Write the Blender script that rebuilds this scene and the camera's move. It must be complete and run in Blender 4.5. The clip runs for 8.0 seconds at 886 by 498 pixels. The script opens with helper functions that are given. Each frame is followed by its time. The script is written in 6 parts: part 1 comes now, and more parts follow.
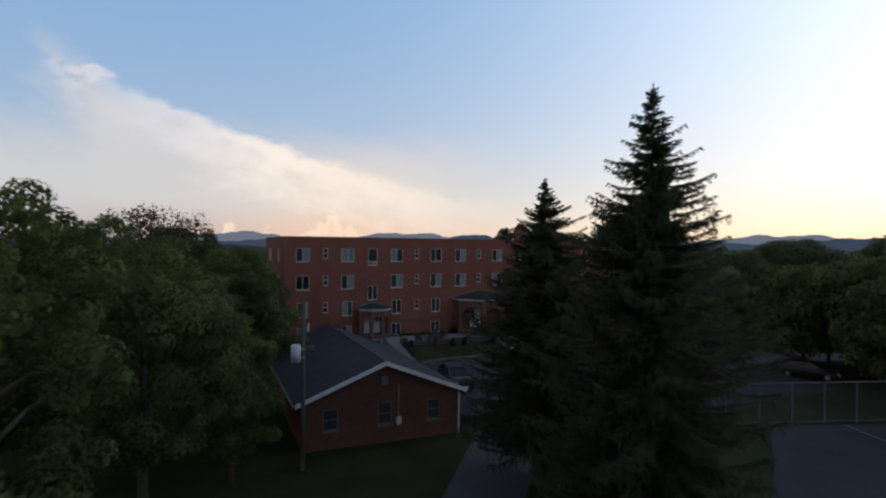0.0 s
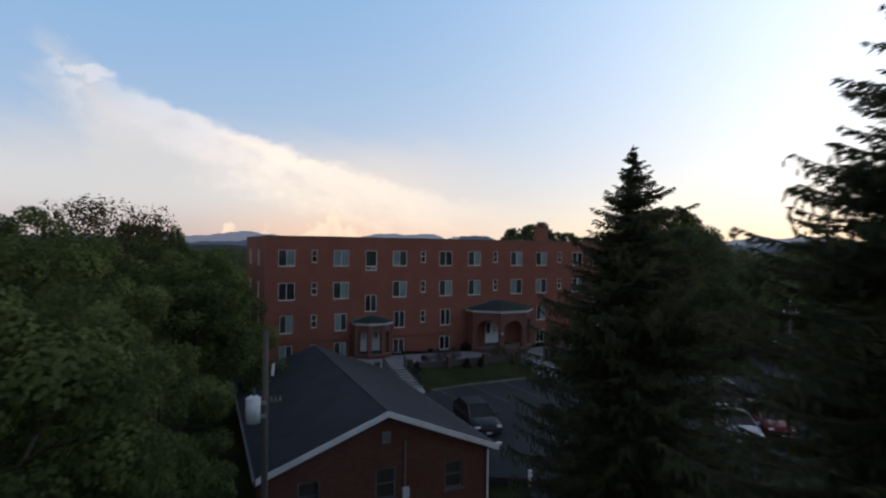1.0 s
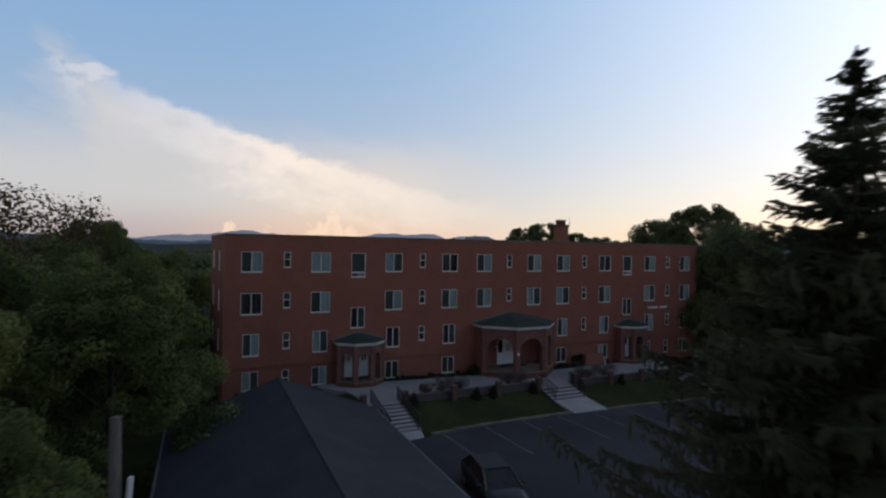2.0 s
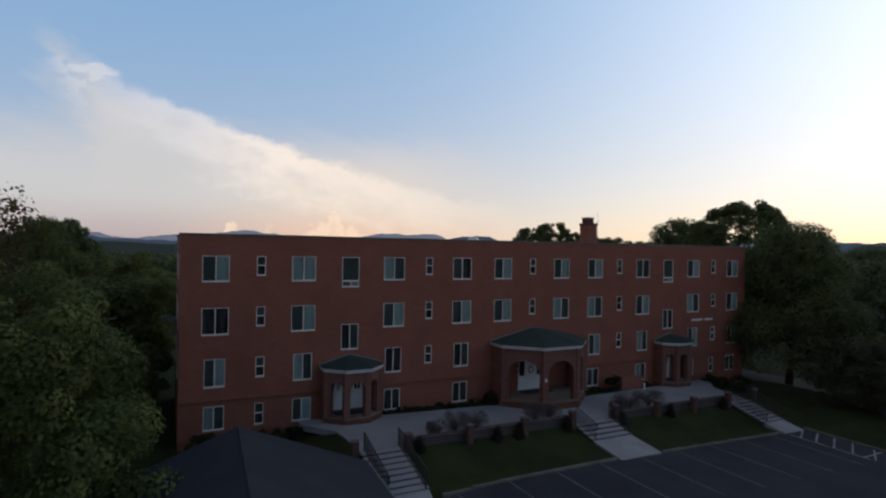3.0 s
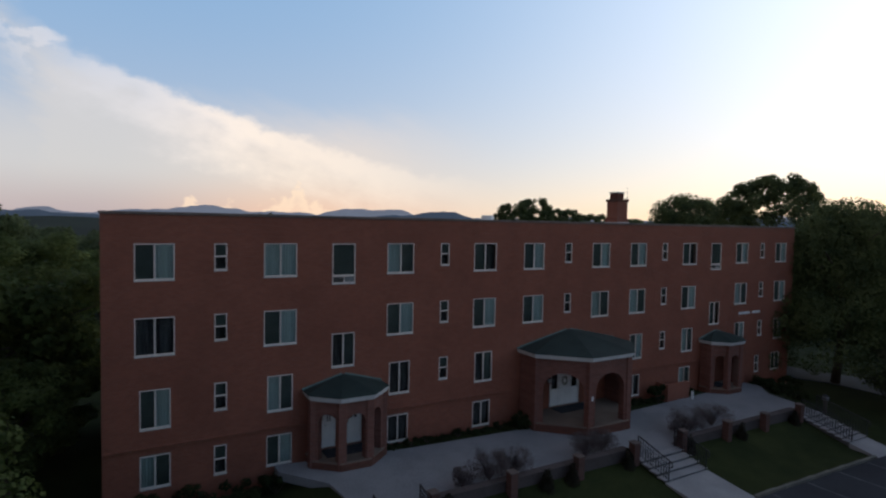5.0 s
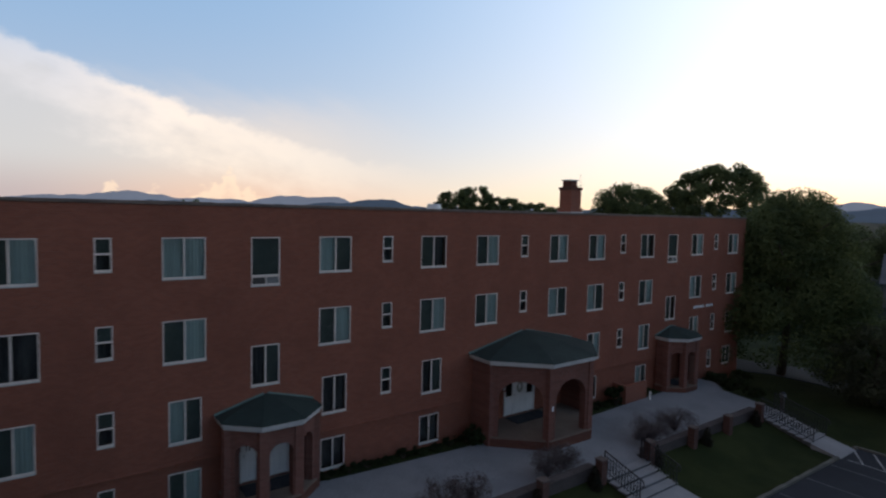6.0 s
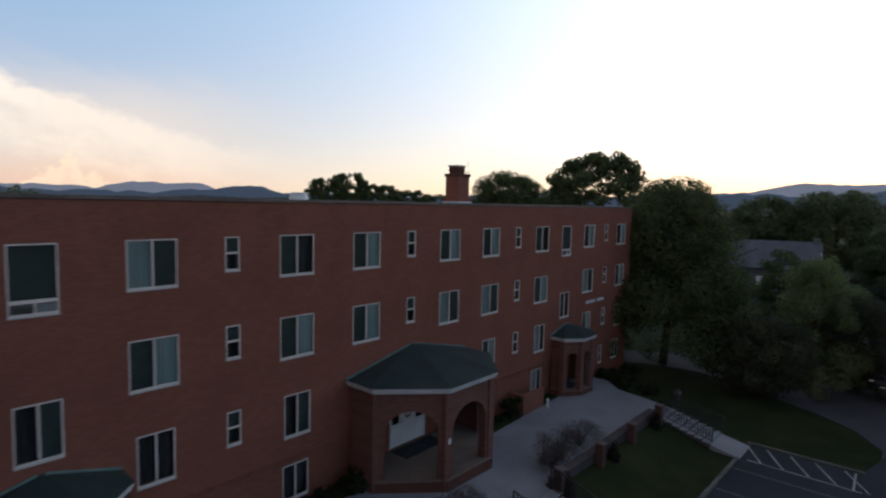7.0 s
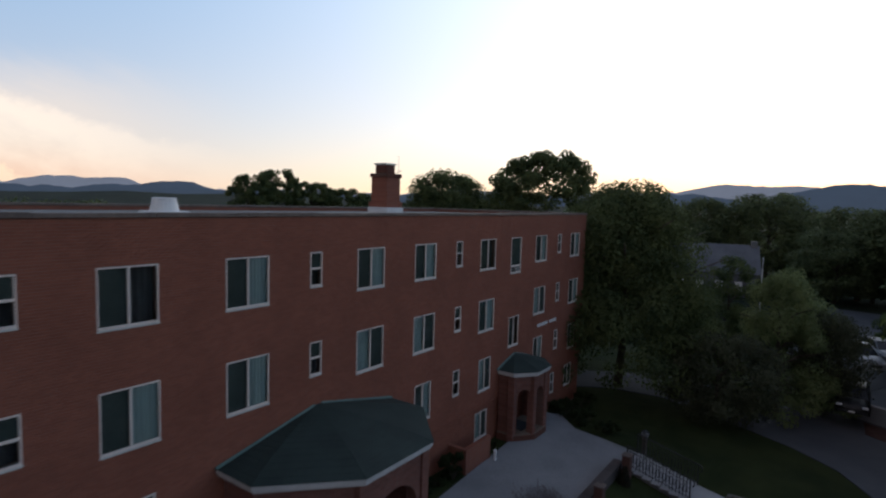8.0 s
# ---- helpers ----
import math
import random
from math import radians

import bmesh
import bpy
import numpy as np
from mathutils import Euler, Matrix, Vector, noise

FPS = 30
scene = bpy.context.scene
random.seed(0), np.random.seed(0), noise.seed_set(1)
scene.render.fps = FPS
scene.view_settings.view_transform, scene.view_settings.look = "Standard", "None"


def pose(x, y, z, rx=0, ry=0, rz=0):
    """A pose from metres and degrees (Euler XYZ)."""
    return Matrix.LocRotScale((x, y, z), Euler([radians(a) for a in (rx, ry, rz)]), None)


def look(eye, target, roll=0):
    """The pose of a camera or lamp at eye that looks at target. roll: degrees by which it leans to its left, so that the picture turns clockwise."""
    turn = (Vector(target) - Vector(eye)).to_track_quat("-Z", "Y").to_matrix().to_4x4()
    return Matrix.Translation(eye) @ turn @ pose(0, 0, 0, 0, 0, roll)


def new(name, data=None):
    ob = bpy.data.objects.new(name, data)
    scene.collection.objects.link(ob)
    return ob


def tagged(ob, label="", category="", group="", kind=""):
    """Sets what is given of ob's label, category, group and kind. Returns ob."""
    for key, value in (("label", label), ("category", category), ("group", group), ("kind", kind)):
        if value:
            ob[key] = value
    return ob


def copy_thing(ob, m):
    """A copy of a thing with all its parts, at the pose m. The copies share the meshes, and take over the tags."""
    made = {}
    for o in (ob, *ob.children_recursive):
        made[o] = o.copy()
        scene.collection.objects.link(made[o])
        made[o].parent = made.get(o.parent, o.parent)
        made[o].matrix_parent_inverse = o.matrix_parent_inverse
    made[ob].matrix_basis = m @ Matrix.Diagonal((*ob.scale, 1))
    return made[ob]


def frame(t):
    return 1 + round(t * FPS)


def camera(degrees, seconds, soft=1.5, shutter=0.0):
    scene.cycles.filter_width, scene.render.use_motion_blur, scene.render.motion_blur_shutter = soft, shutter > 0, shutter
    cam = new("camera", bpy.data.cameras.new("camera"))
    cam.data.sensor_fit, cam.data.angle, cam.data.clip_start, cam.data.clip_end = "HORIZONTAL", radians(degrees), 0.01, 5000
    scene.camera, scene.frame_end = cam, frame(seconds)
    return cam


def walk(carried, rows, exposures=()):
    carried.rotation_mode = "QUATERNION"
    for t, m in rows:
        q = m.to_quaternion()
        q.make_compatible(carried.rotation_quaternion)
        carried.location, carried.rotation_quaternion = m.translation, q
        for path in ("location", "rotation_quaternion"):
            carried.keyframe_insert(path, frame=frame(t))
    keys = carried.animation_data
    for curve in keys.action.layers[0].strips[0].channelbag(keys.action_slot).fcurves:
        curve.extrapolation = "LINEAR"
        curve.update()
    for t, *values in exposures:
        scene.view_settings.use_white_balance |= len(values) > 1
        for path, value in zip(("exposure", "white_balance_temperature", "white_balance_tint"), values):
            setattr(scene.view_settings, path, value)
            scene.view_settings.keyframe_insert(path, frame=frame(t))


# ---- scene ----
cam = camera(76.7, 8.0, soft=2.2, shutter=0.4)
PATH = [
    (0, (-25.755, -56.41, 9.506), (-24.872, -54.615, 9.499), 0.5),
    (0.5, (-24.347, -51.72, 9.54), (-23.461, -49.927, 9.535), 0.6),
    (1, (-22.538, -47.4, 9.59), (-21.654, -45.606, 9.586), 0.7),
    (1.5, (-20.591, -43.041, 9.633), (-19.705, -41.247, 9.629), 0.9),
    (3, (-15.86, -31.871, 9.881), (-14.982, -30.075, 9.878), 1.0),
    (3.5, (-15.367, -28.951, 9.883), (-14.493, -27.152, 9.866), 0.9),
    (4, (-15.121, -26.705, 9.974), (-14.251, -24.905, 9.928), 0.9),
    (5.5, (-13.941, -21.748, 10.234), (-12.865, -20.066, 10.124), 1.2),
    (6, (-12.926, -20.045, 10.264), (-11.754, -18.43, 10.137), 1.3),
    (6.5, (-11.556, -18.097, 10.358), (-10.223, -16.614, 10.209), 1.3),
    (7, (-9.782, -16.159, 10.43), (-8.285, -14.843, 10.267), 1.2),
    (7.5, (-7.571, -14.379, 10.665), (-5.979, -13.18, 10.495), 1.7),
    (8, (-4.953, -12.83, 10.874), (-3.323, -11.683, 10.708), 1.6),
]
walk(cam, [(t, look(eye, target, roll)) for t, eye, target, roll in PATH], [(0, 0.0), (0.5, 0.02), (1.0, 0.12), (1.5, -0.03), (3.0, -0.06), (3.5, -0.1), (4.0, -0.08), (5.5, 0.05), (7.0, 0.10), (8.0, 0.13)])


# ---- world and sun ----
SUN_AZ, SUN_EL, EAST, ZENITH = 86.0, 1.5, 0.325, 0.105
world = bpy.data.worlds.new("dusk")
scene.world = world
world.use_nodes = True
wt = world.node_tree
wt.nodes.clear()


def wire(tree, a, out, b, slot):
    tree.links.new(a.outputs[out], b.inputs[slot])


def calc(tree, op, a, b=0.0, c=None):
    """A math node on sockets or numbers; returns its output socket."""
    n = tree.nodes.new("ShaderNodeMath")
    n.operation = op
    for i, v in enumerate((a, b) if c is None else (a, b, c)):
        if isinstance(v, (int, float)):
            n.inputs[i].default_value = v
        else:
            tree.links.new(v, n.inputs[i])
    return n.outputs[0]


def ramp(tree, v, a, b, lo=0.0, hi=1.0):
    """v from a..b to lo..hi, smoothly and clamped."""
    n = tree.nodes.new("ShaderNodeMapRange")
    n.interpolation_type = "SMOOTHSTEP"
    tree.links.new(v, n.inputs[0])
    for i, x in enumerate((a, b, lo, hi)):
        n.inputs[1 + i].default_value = x
    return n.outputs[0]


def blend(tree, fac, a, b, how="MIX"):
    n = tree.nodes.new("ShaderNodeMix")
    n.data_type, n.blend_type = "RGBA", how
    for slot, v in ((0, fac), (6, a), (7, b)):
        if isinstance(v, (int, float)):
            n.inputs[slot].default_value = v
        elif isinstance(v, tuple):
            n.inputs[slot].default_value = (*v, 1.0)
        else:
            tree.links.new(v, n.inputs[slot])
    return n.outputs[2]


sky = wt.nodes.new("ShaderNodeTexSky")
sky.sky_type = "NISHITA"
sky.sun_disc = False
sky.sun_elevation = radians(SUN_EL)
sky.sun_rotation = radians(SUN_AZ)
sky.altitude, sky.air_density, sky.dust_density, sky.ozone_density = 500, 1.0, 1.2, 2.5
coord = wt.nodes.new("ShaderNodeTexCoord")
xyz = wt.nodes.new("ShaderNodeSeparateXYZ")
wire(wt, coord, "Generated", xyz, 0)
az = calc(wt, "MULTIPLY", calc(wt, "ARCTAN2", xyz.outputs[0], xyz.outputs[1]), 57.2958)
el = calc(wt, "MULTIPLY", calc(wt, "ARCSINE", xyz.outputs[2]), 57.2958)
# dusk sky: blue overhead, a wide white glow round the set sun, peach towards the horizon
turn_off = calc(wt, "MULTIPLY", calc(wt, "ARCCOSINE", calc(wt, "COSINE", calc(wt, "MULTIPLY", calc(wt, "SUBTRACT", az, SUN_AZ), 0.0174533))), 57.2958)
glow = calc(wt, "EXPONENT", calc(wt, "MULTIPLY", calc(wt, "POWER", calc(wt, "DIVIDE", turn_off, 38.5), 2.0), -1.0))
glow = calc(wt, "MULTIPLY", glow, ramp(wt, el, 13.0, 68.0, 1.0, 0.12))
up = calc(wt, "MAXIMUM", el, 0.0)
low_air = calc(wt, "EXPONENT", calc(wt, "MULTIPLY", up, -0.085))
blue = blend(wt, low_air, (0.178, 0.370, 0.635), (0.54, 0.605, 0.68))
blue = blend(wt, ramp(wt, el, 26.0, 62.0), blue, (ZENITH * 0.4, ZENITH * 0.6, ZENITH * 1.25))
blue = blend(wt, ramp(wt, turn_off, 95.0, 165.0), blue, (EAST * 0.92, EAST * 0.80, EAST * 0.85))
warm = calc(wt, "MULTIPLY", calc(wt, "EXPONENT", calc(wt, "MULTIPLY", up, -0.15)), ramp(wt, turn_off, 10.0, 135.0, 0.9, 0.3))
clear = blend(wt, 1.0, blue, blend(wt, glow, (0.0, 0.0, 0.0), (0.92, 0.83, 0.74)), "ADD")
clear = blend(wt, warm, clear, blend(wt, ramp(wt, turn_off, 15.0, 100.0), (1.12, 0.82, 0.46), (0.66, 0.43, 0.37)))


def head(at, tall, wide):
    """A smooth swelling of the given height and width round one bearing."""
    d = calc(wt, "DIVIDE", calc(wt, "SUBTRACT", az, at), wide)
    return calc(wt, "MULTIPLY", tall, calc(wt, "EXPONENT", calc(wt, "MULTIPLY", calc(wt, "MULTIPLY", d, d), -1.0)))


# the anvil cloud: its upper edge falls from left to right and thins out downwards
along = calc(wt, "SUBTRACT", calc(wt, "MULTIPLY", az, 0.94), calc(wt, "MULTIPLY", el, 0.34))
across = calc(wt, "ADD", calc(wt, "MULTIPLY", el, 0.94), calc(wt, "MULTIPLY", az, 0.34))


def sky_grain(u, v, detail, seed):
    """Noise over two sky angles; returns it about zero."""
    co = wt.nodes.new("ShaderNodeCombineXYZ")
    wt.links.new(u, co.inputs[0])
    wt.links.new(v, co.inputs[1])
    co.inputs[2].default_value = seed
    n = wt.nodes.new("ShaderNodeTexNoise")
    n.inputs["Scale"].default_value = 1.0
    n.inputs["Detail"].default_value = detail
    n.inputs["Roughness"].default_value = 0.55
    wire(wt, co, 0, n, 0)
    return calc(wt, "SUBTRACT", n.outputs[0], 0.5)


streak = sky_grain(calc(wt, "MULTIPLY", along, 0.13), calc(wt, "MULTIPLY", across, 0.42), 5.0, 3.0)
billow = sky_grain(calc(wt, "MULTIPLY", az, 0.36), calc(wt, "MULTIPLY", el, 0.52), 7.0, 8.4)
edge = calc(wt, "ADD", calc(wt, "SUBTRACT", 13.1, calc(wt, "MULTIPLY", az, 0.355)), calc(wt, "MULTIPLY", calc(wt, "MULTIPLY", az, az), 0.0026))
rise = calc(wt, "MINIMUM", calc(wt, "ADD", az, 3.0), 0.0)
edge = calc(wt, "ADD", edge, calc(wt, "MULTIPLY", calc(wt, "MULTIPLY", rise, rise), 0.045))
gap = calc(wt, "ADD", calc(wt, "SUBTRACT", edge, el), calc(wt, "ADD", calc(wt, "MULTIPLY", streak, 1.6), calc(wt, "MULTIPLY", billow, 3.0)))
loose = calc(wt, "MAXIMUM", ramp(wt, az, -8.0, -1.0), ramp(wt, billow, -0.03, 0.07))
core = calc(wt, "MULTIPLY", ramp(wt, gap, -0.25, 0.95), ramp(wt, calc(wt, "ADD", gap, calc(wt, "ADD", calc(wt, "MULTIPLY", billow, 4.0), calc(wt, "MULTIPLY", streak, 4.5))), 0.9, 6.6, 1.0, 0.0))
core = calc(wt, "MULTIPLY", core, calc(wt, "MULTIPLY", loose, ramp(wt, calc(wt, "ADD", az, calc(wt, "MULTIPLY", billow, 7.0)), -10.5, -7.0)))
haze = calc(wt, "MULTIPLY", ramp(wt, gap, -0.3, 3.4), ramp(wt, calc(wt, "ADD", az, calc(wt, "MULTIPLY", streak, 9.0)), -11.5, -5.0, 0.0, 0.92))
haze = calc(wt, "MAXIMUM", haze, ramp(wt, calc(wt, "ADD", el, calc(wt, "MULTIPLY", streak, 4.0)), 12.5, 6.0, 0.0, 0.82))
fade = ramp(wt, az, 16.0, 38.0, 1.0, 0.0)
low_tint = blend(wt, ramp(wt, az, -4.0, 16.0), (0.50, 0.425, 0.44), (0.84, 0.565, 0.43))
high_tint = blend(wt, ramp(wt, az, -2.0, 18.0), (0.625, 0.60, 0.60), (0.80, 0.68, 0.60))
haze_tint = blend(wt, ramp(wt, el, 0.3, 5.0), low_tint, high_tint)
core_tint = blend(wt, ramp(wt, az, -4.0, 14.0), (0.76, 0.73, 0.755), (1.02, 0.86, 0.73))
shown = blend(wt, calc(wt, "MULTIPLY", haze, fade), clear, haze_tint)
shown = blend(wt, calc(wt, "MULTIPLY", calc(wt, "MULTIPLY", core, calc(wt, "ADD", 0.62, head(8.5, 0.33, 5.5))), fade), shown, core_tint)


# small lit cumulus heads low over the hills
fine = sky_grain(calc(wt, "MULTIPLY", az, 1.1), calc(wt, "MULTIPLY", el, 1.3), 5.0, 1.7)
tops = calc(wt, "MAXIMUM", calc(wt, "MAXIMUM", head(15.0, 3.7, 1.3), head(13.9, 2.5, 2.6)), calc(wt, "MAXIMUM", head(5.3, 2.7, 0.95), calc(wt, "MAXIMUM", head(8.6, 2.0, 1.2), head(17.0, 2.2, 1.6))))
under = calc(wt, "ADD", calc(wt, "SUBTRACT", tops, el), calc(wt, "MULTIPLY", fine, 4.0))
puff = calc(wt, "MULTIPLY", ramp(wt, under, 0.0, 0.9), ramp(wt, under, 0.9, 3.2, 1.0, 0.3))
shown = blend(wt, calc(wt, "MULTIPLY", puff, 0.68), shown, (1.0, 0.77, 0.58))
# the air's own scattering over all
shown = blend(wt, 0.06, shown, sky.outputs[0], "ADD")
back = wt.nodes.new("ShaderNodeBackground")
wt.links.new(shown, back.inputs[0])
back.inputs[1].default_value = 1.0
out = wt.nodes.new("ShaderNodeOutputWorld")
wire(wt, back, 0, out, 0)

sun = new("sun", bpy.data.lights.new("sun", "SUN"))
sun.data.energy, sun.data.angle, sun.data.color = 0.25, radians(3.0), (1.0, 0.72, 0.5)
sa, se = radians(SUN_AZ), radians(SUN_EL + 2.0)
sun.matrix_world = look((60 * math.sin(sa), 60 * math.cos(sa), 40), (0, 0, 40 - 60 * math.tan(se)))


# ---- materials ----
def material(name, rough=0.8, metal=0.0, spec=0.5):
    m = bpy.data.materials.new(name)
    m.use_nodes = True
    t = m.node_tree
    b = t.nodes["Principled BSDF"]
    b.inputs["Roughness"].default_value = rough
    b.inputs["Metallic"].default_value = metal
    b.inputs["Specular IOR Level"].default_value = spec
    return m, t, b


def place(t, scale=(1, 1, 1), kind="Object"):
    c = t.nodes.new("ShaderNodeTexCoord")
    mp = t.nodes.new("ShaderNodeMapping")
    mp.inputs["Scale"].default_value = scale
    wire(t, c, kind, mp, 0)
    return mp.outputs[0]


def speckle(t, vec, scale, detail=4.0, rough=0.6):
    n = t.nodes.new("ShaderNodeTexNoise")
    n.inputs["Scale"].default_value = scale
    n.inputs["Detail"].default_value = detail
    n.inputs["Roughness"].default_value = rough
    t.links.new(vec, n.inputs[0])
    return n.outputs[0]


def relief(t, b, height, strength, distance):
    n = t.nodes.new("ShaderNodeBump")
    n.inputs["Strength"].default_value = strength
    n.inputs["Distance"].default_value = distance
    t.links.new(height, n.inputs["Height"])
    wire(t, n, 0, b, "Normal")


def mottled(name, a, b, big, small, rough=0.85, bump=0.4, depth=0.01, metal=0.0, scale=(1, 1, 1), spec=0.4):
    """Two colours mixed by stains at one size and grain at another."""
    m, t, s = material(name, rough, metal, spec)
    v = place(t, scale)
    n1, n2 = speckle(t, v, big, 5.0), speckle(t, v, small, 3.0)
    f = ramp(t, calc(t, "ADD", calc(t, "MULTIPLY", n1, 0.6), calc(t, "MULTIPLY", n2, 0.4)), 0.36, 0.64)
    t.links.new(blend(t, f, a, b), s.inputs["Base Color"])
    if bump:
        relief(t, s, n2, bump, depth)
    return m


def pieces(name, a, b, rough=0.9, by_object=False, stain=0.35, bump=0.3):
    """Colour that differs from piece to piece, with stains over all."""
    m, t, s = material(name, rough, 0.0, 0.25)
    g = t.nodes.new("ShaderNodeObjectInfo" if by_object else "ShaderNodeNewGeometry")
    r = g.outputs["Random" if by_object else "Random Per Island"]
    pos = t.nodes.new("ShaderNodeNewGeometry")
    n1, n2 = speckle(t, pos.outputs["Position"], 0.45, 5.0), speckle(t, pos.outputs["Position"], 60.0, 3.0)
    col = blend(t, r, a, b)
    col = blend(t, ramp(t, n1, 0.35, 0.75, 0.0, stain), col, tuple(x * 0.45 for x in a))
    col = blend(t, ramp(t, n2, 0.3, 0.8, 0.0, 0.25), col, tuple(min(1, x * 1.5) for x in b))
    t.links.new(col, s.inputs["Base Color"])
    relief(t, s, n2, bump, 0.006)
    return m


def courses(name, axis, a, b, mortar):
    """Brickwork for walls that stay far off; axis: the wall's own direction."""
    m, t, s = material(name, 0.9, 0.0, 0.25)
    pos = t.nodes.new("ShaderNodeNewGeometry")
    sp = t.nodes.new("ShaderNodeSeparateXYZ")
    wire(t, pos, "Position", sp, 0)
    co = t.nodes.new("ShaderNodeCombineXYZ")
    wire(t, sp, axis, co, 0)
    wire(t, sp, 2, co, 1)
    bt = t.nodes.new("ShaderNodeTexBrick")
    wire(t, co, 0, bt, 0)
    for k, v in (("Color1", a), ("Color2", b), ("Mortar", mortar)):
        bt.inputs[k].default_value = (*v, 1)
    bt.inputs["Scale"].default_value = 1.0
    bt.inputs["Mortar Size"].default_value = 0.005
    bt.inputs["Brick Width"].default_value = 0.203
    bt.inputs["Row Height"].default_value = 0.0677
    n1 = speckle(t, pos.outputs["Position"], 0.5, 5.0)
    t.links.new(blend(t, ramp(t, n1, 0.35, 0.75, 0.0, 0.35), bt.outputs[0], tuple(x * 0.5 for x in a)), s.inputs["Base Color"])
    relief(t, s, bt.outputs["Fac"], -0.6, 0.008)
    return m


RED_A, RED_B, MORTAR = (0.217, 0.0765, 0.0505), (0.263, 0.096, 0.0615), (0.22, 0.125, 0.098)
M_brick = pieces("brick", RED_A, RED_B)
M_brick_one = pieces("brick_single", RED_A, RED_B, by_object=True)
M_wall_x = courses("brickwork_x", 0, RED_A, RED_B, MORTAR)
M_wall_y = courses("brickwork_y", 1, RED_A, RED_B, MORTAR)
M_house_x = courses("house_brickwork_x", 0, (0.105, 0.039, 0.027), (0.150, 0.056, 0.038), (0.11, 0.080, 0.064))
M_house_y = courses("house_brickwork_y", 1, (0.105, 0.039, 0.027), (0.150, 0.056, 0.038), (0.11, 0.080, 0.064))
M_portico = courses("portico_brickwork", 0, (0.150, 0.060, 0.046), (0.210, 0.088, 0.068), (0.16, 0.115, 0.098))
M_mortar = mottled("mortar", (0.20, 0.118, 0.094), (0.25, 0.150, 0.122), 0.6, 40.0, 0.95)
M_concrete = mottled("concrete", (0.175, 0.182, 0.196), (0.245, 0.252, 0.267), 0.35, 14.0, 0.9, 0.3)
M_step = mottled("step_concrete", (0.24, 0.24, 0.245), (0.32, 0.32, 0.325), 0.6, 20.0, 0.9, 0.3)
# risers darkened in colour: the shade of upright faces lit from above
M_riser = mottled("shaded_riser", (0.095, 0.096, 0.10), (0.15, 0.15, 0.155), 0.9, 16.0, 0.95, 0.4)
M_kerb = mottled("dirty_kerb", (0.085, 0.083, 0.074), (0.17, 0.162, 0.135), 0.9, 18.0, 0.95, 0.4)
M_asphalt = mottled("asphalt", (0.028, 0.031, 0.037), (0.044, 0.048, 0.056), 0.25, 55.0, 0.9, 0.5, 0.008, spec=0.15)
M_road = mottled("grey_asphalt", (0.046, 0.050, 0.060), (0.070, 0.075, 0.086), 0.25, 45.0, 0.9, 0.4, 0.008, spec=0.2)
M_drive = mottled("worn_asphalt", (0.052, 0.057, 0.068), (0.079, 0.084, 0.095), 0.25, 40.0, 0.9, 0.4, 0.008)
M_faint = mottled("worn_road_paint", (0.055, 0.058, 0.064), (0.125, 0.126, 0.132), 1.3, 9.0, 0.9, 0.1)
M_line = mottled("road_paint", (0.20, 0.20, 0.197), (0.42, 0.42, 0.41), 1.6, 22.0, 0.8, 0.1)
M_white = mottled("white_paint", (0.60, 0.60, 0.60), (0.74, 0.74, 0.73), 1.0, 20.0, 0.5, 0.1, 0.003)
M_frame = mottled("window_paint", (0.64, 0.55, 0.495), (0.78, 0.68, 0.615), 1.0, 20.0, 0.5, 0.1, 0.003)
M_trim = mottled("weathered_trim", (0.42, 0.41, 0.40), (0.55, 0.54, 0.53), 1.2, 18.0, 0.6, 0.1, 0.003)
M_sill = mottled("sill_stone", (0.48, 0.46, 0.43), (0.60, 0.58, 0.55), 1.0, 25.0, 0.85, 0.2)
M_green_roof = mottled("green_shingle", (0.0125, 0.026, 0.025), (0.023, 0.042, 0.039), 0.8, 26.0, 0.8, 0.6, 0.01)
M_slate = mottled("grey_shingle", (0.0145, 0.017, 0.023), (0.025, 0.0285, 0.037), 0.5, 18.0, 0.9, 0.5, 0.012)
M_slate_pale = mottled("pale_shingle", (0.10, 0.105, 0.12), (0.15, 0.155, 0.17), 0.5, 10.0, 0.9, 0.3)
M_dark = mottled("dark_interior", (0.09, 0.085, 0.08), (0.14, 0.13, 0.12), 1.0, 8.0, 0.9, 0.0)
M_iron = mottled("black_iron", (0.012, 0.012, 0.013), (0.03, 0.03, 0.032), 2.0, 40.0, 0.5, 0.1, 0.002)
M_bark = mottled("bark", (0.05, 0.038, 0.028), (0.10, 0.08, 0.06), 1.0, 22.0, 0.95, 0.9, 0.03, scale=(1, 1, 0.3))
M_pier = courses("pier_brick", 0, (0.088, 0.044, 0.037), (0.125, 0.062, 0.052), (0.10, 0.078, 0.07))
M_wall_grey = mottled("dark_block", (0.050, 0.040, 0.039), (0.088, 0.072, 0.070), 0.7, 14.0, 0.95, 0.5, 0.01)
M_cap = mottled("brown_cap_stone", (0.095, 0.072, 0.064), (0.145, 0.112, 0.098), 1.0, 20.0, 0.9, 0.3)
M_wood = mottled("weathered_pole", (0.07, 0.06, 0.052), (0.125, 0.11, 0.095), 1.0, 26.0, 0.9, 0.5, 0.01, scale=(1, 1, 0.15))
M_galv = mottled("galvanised_steel", (0.20, 0.21, 0.21), (0.30, 0.31, 0.31), 2.0, 30.0, 0.5, 0.1, 0.002, metal=0.6)
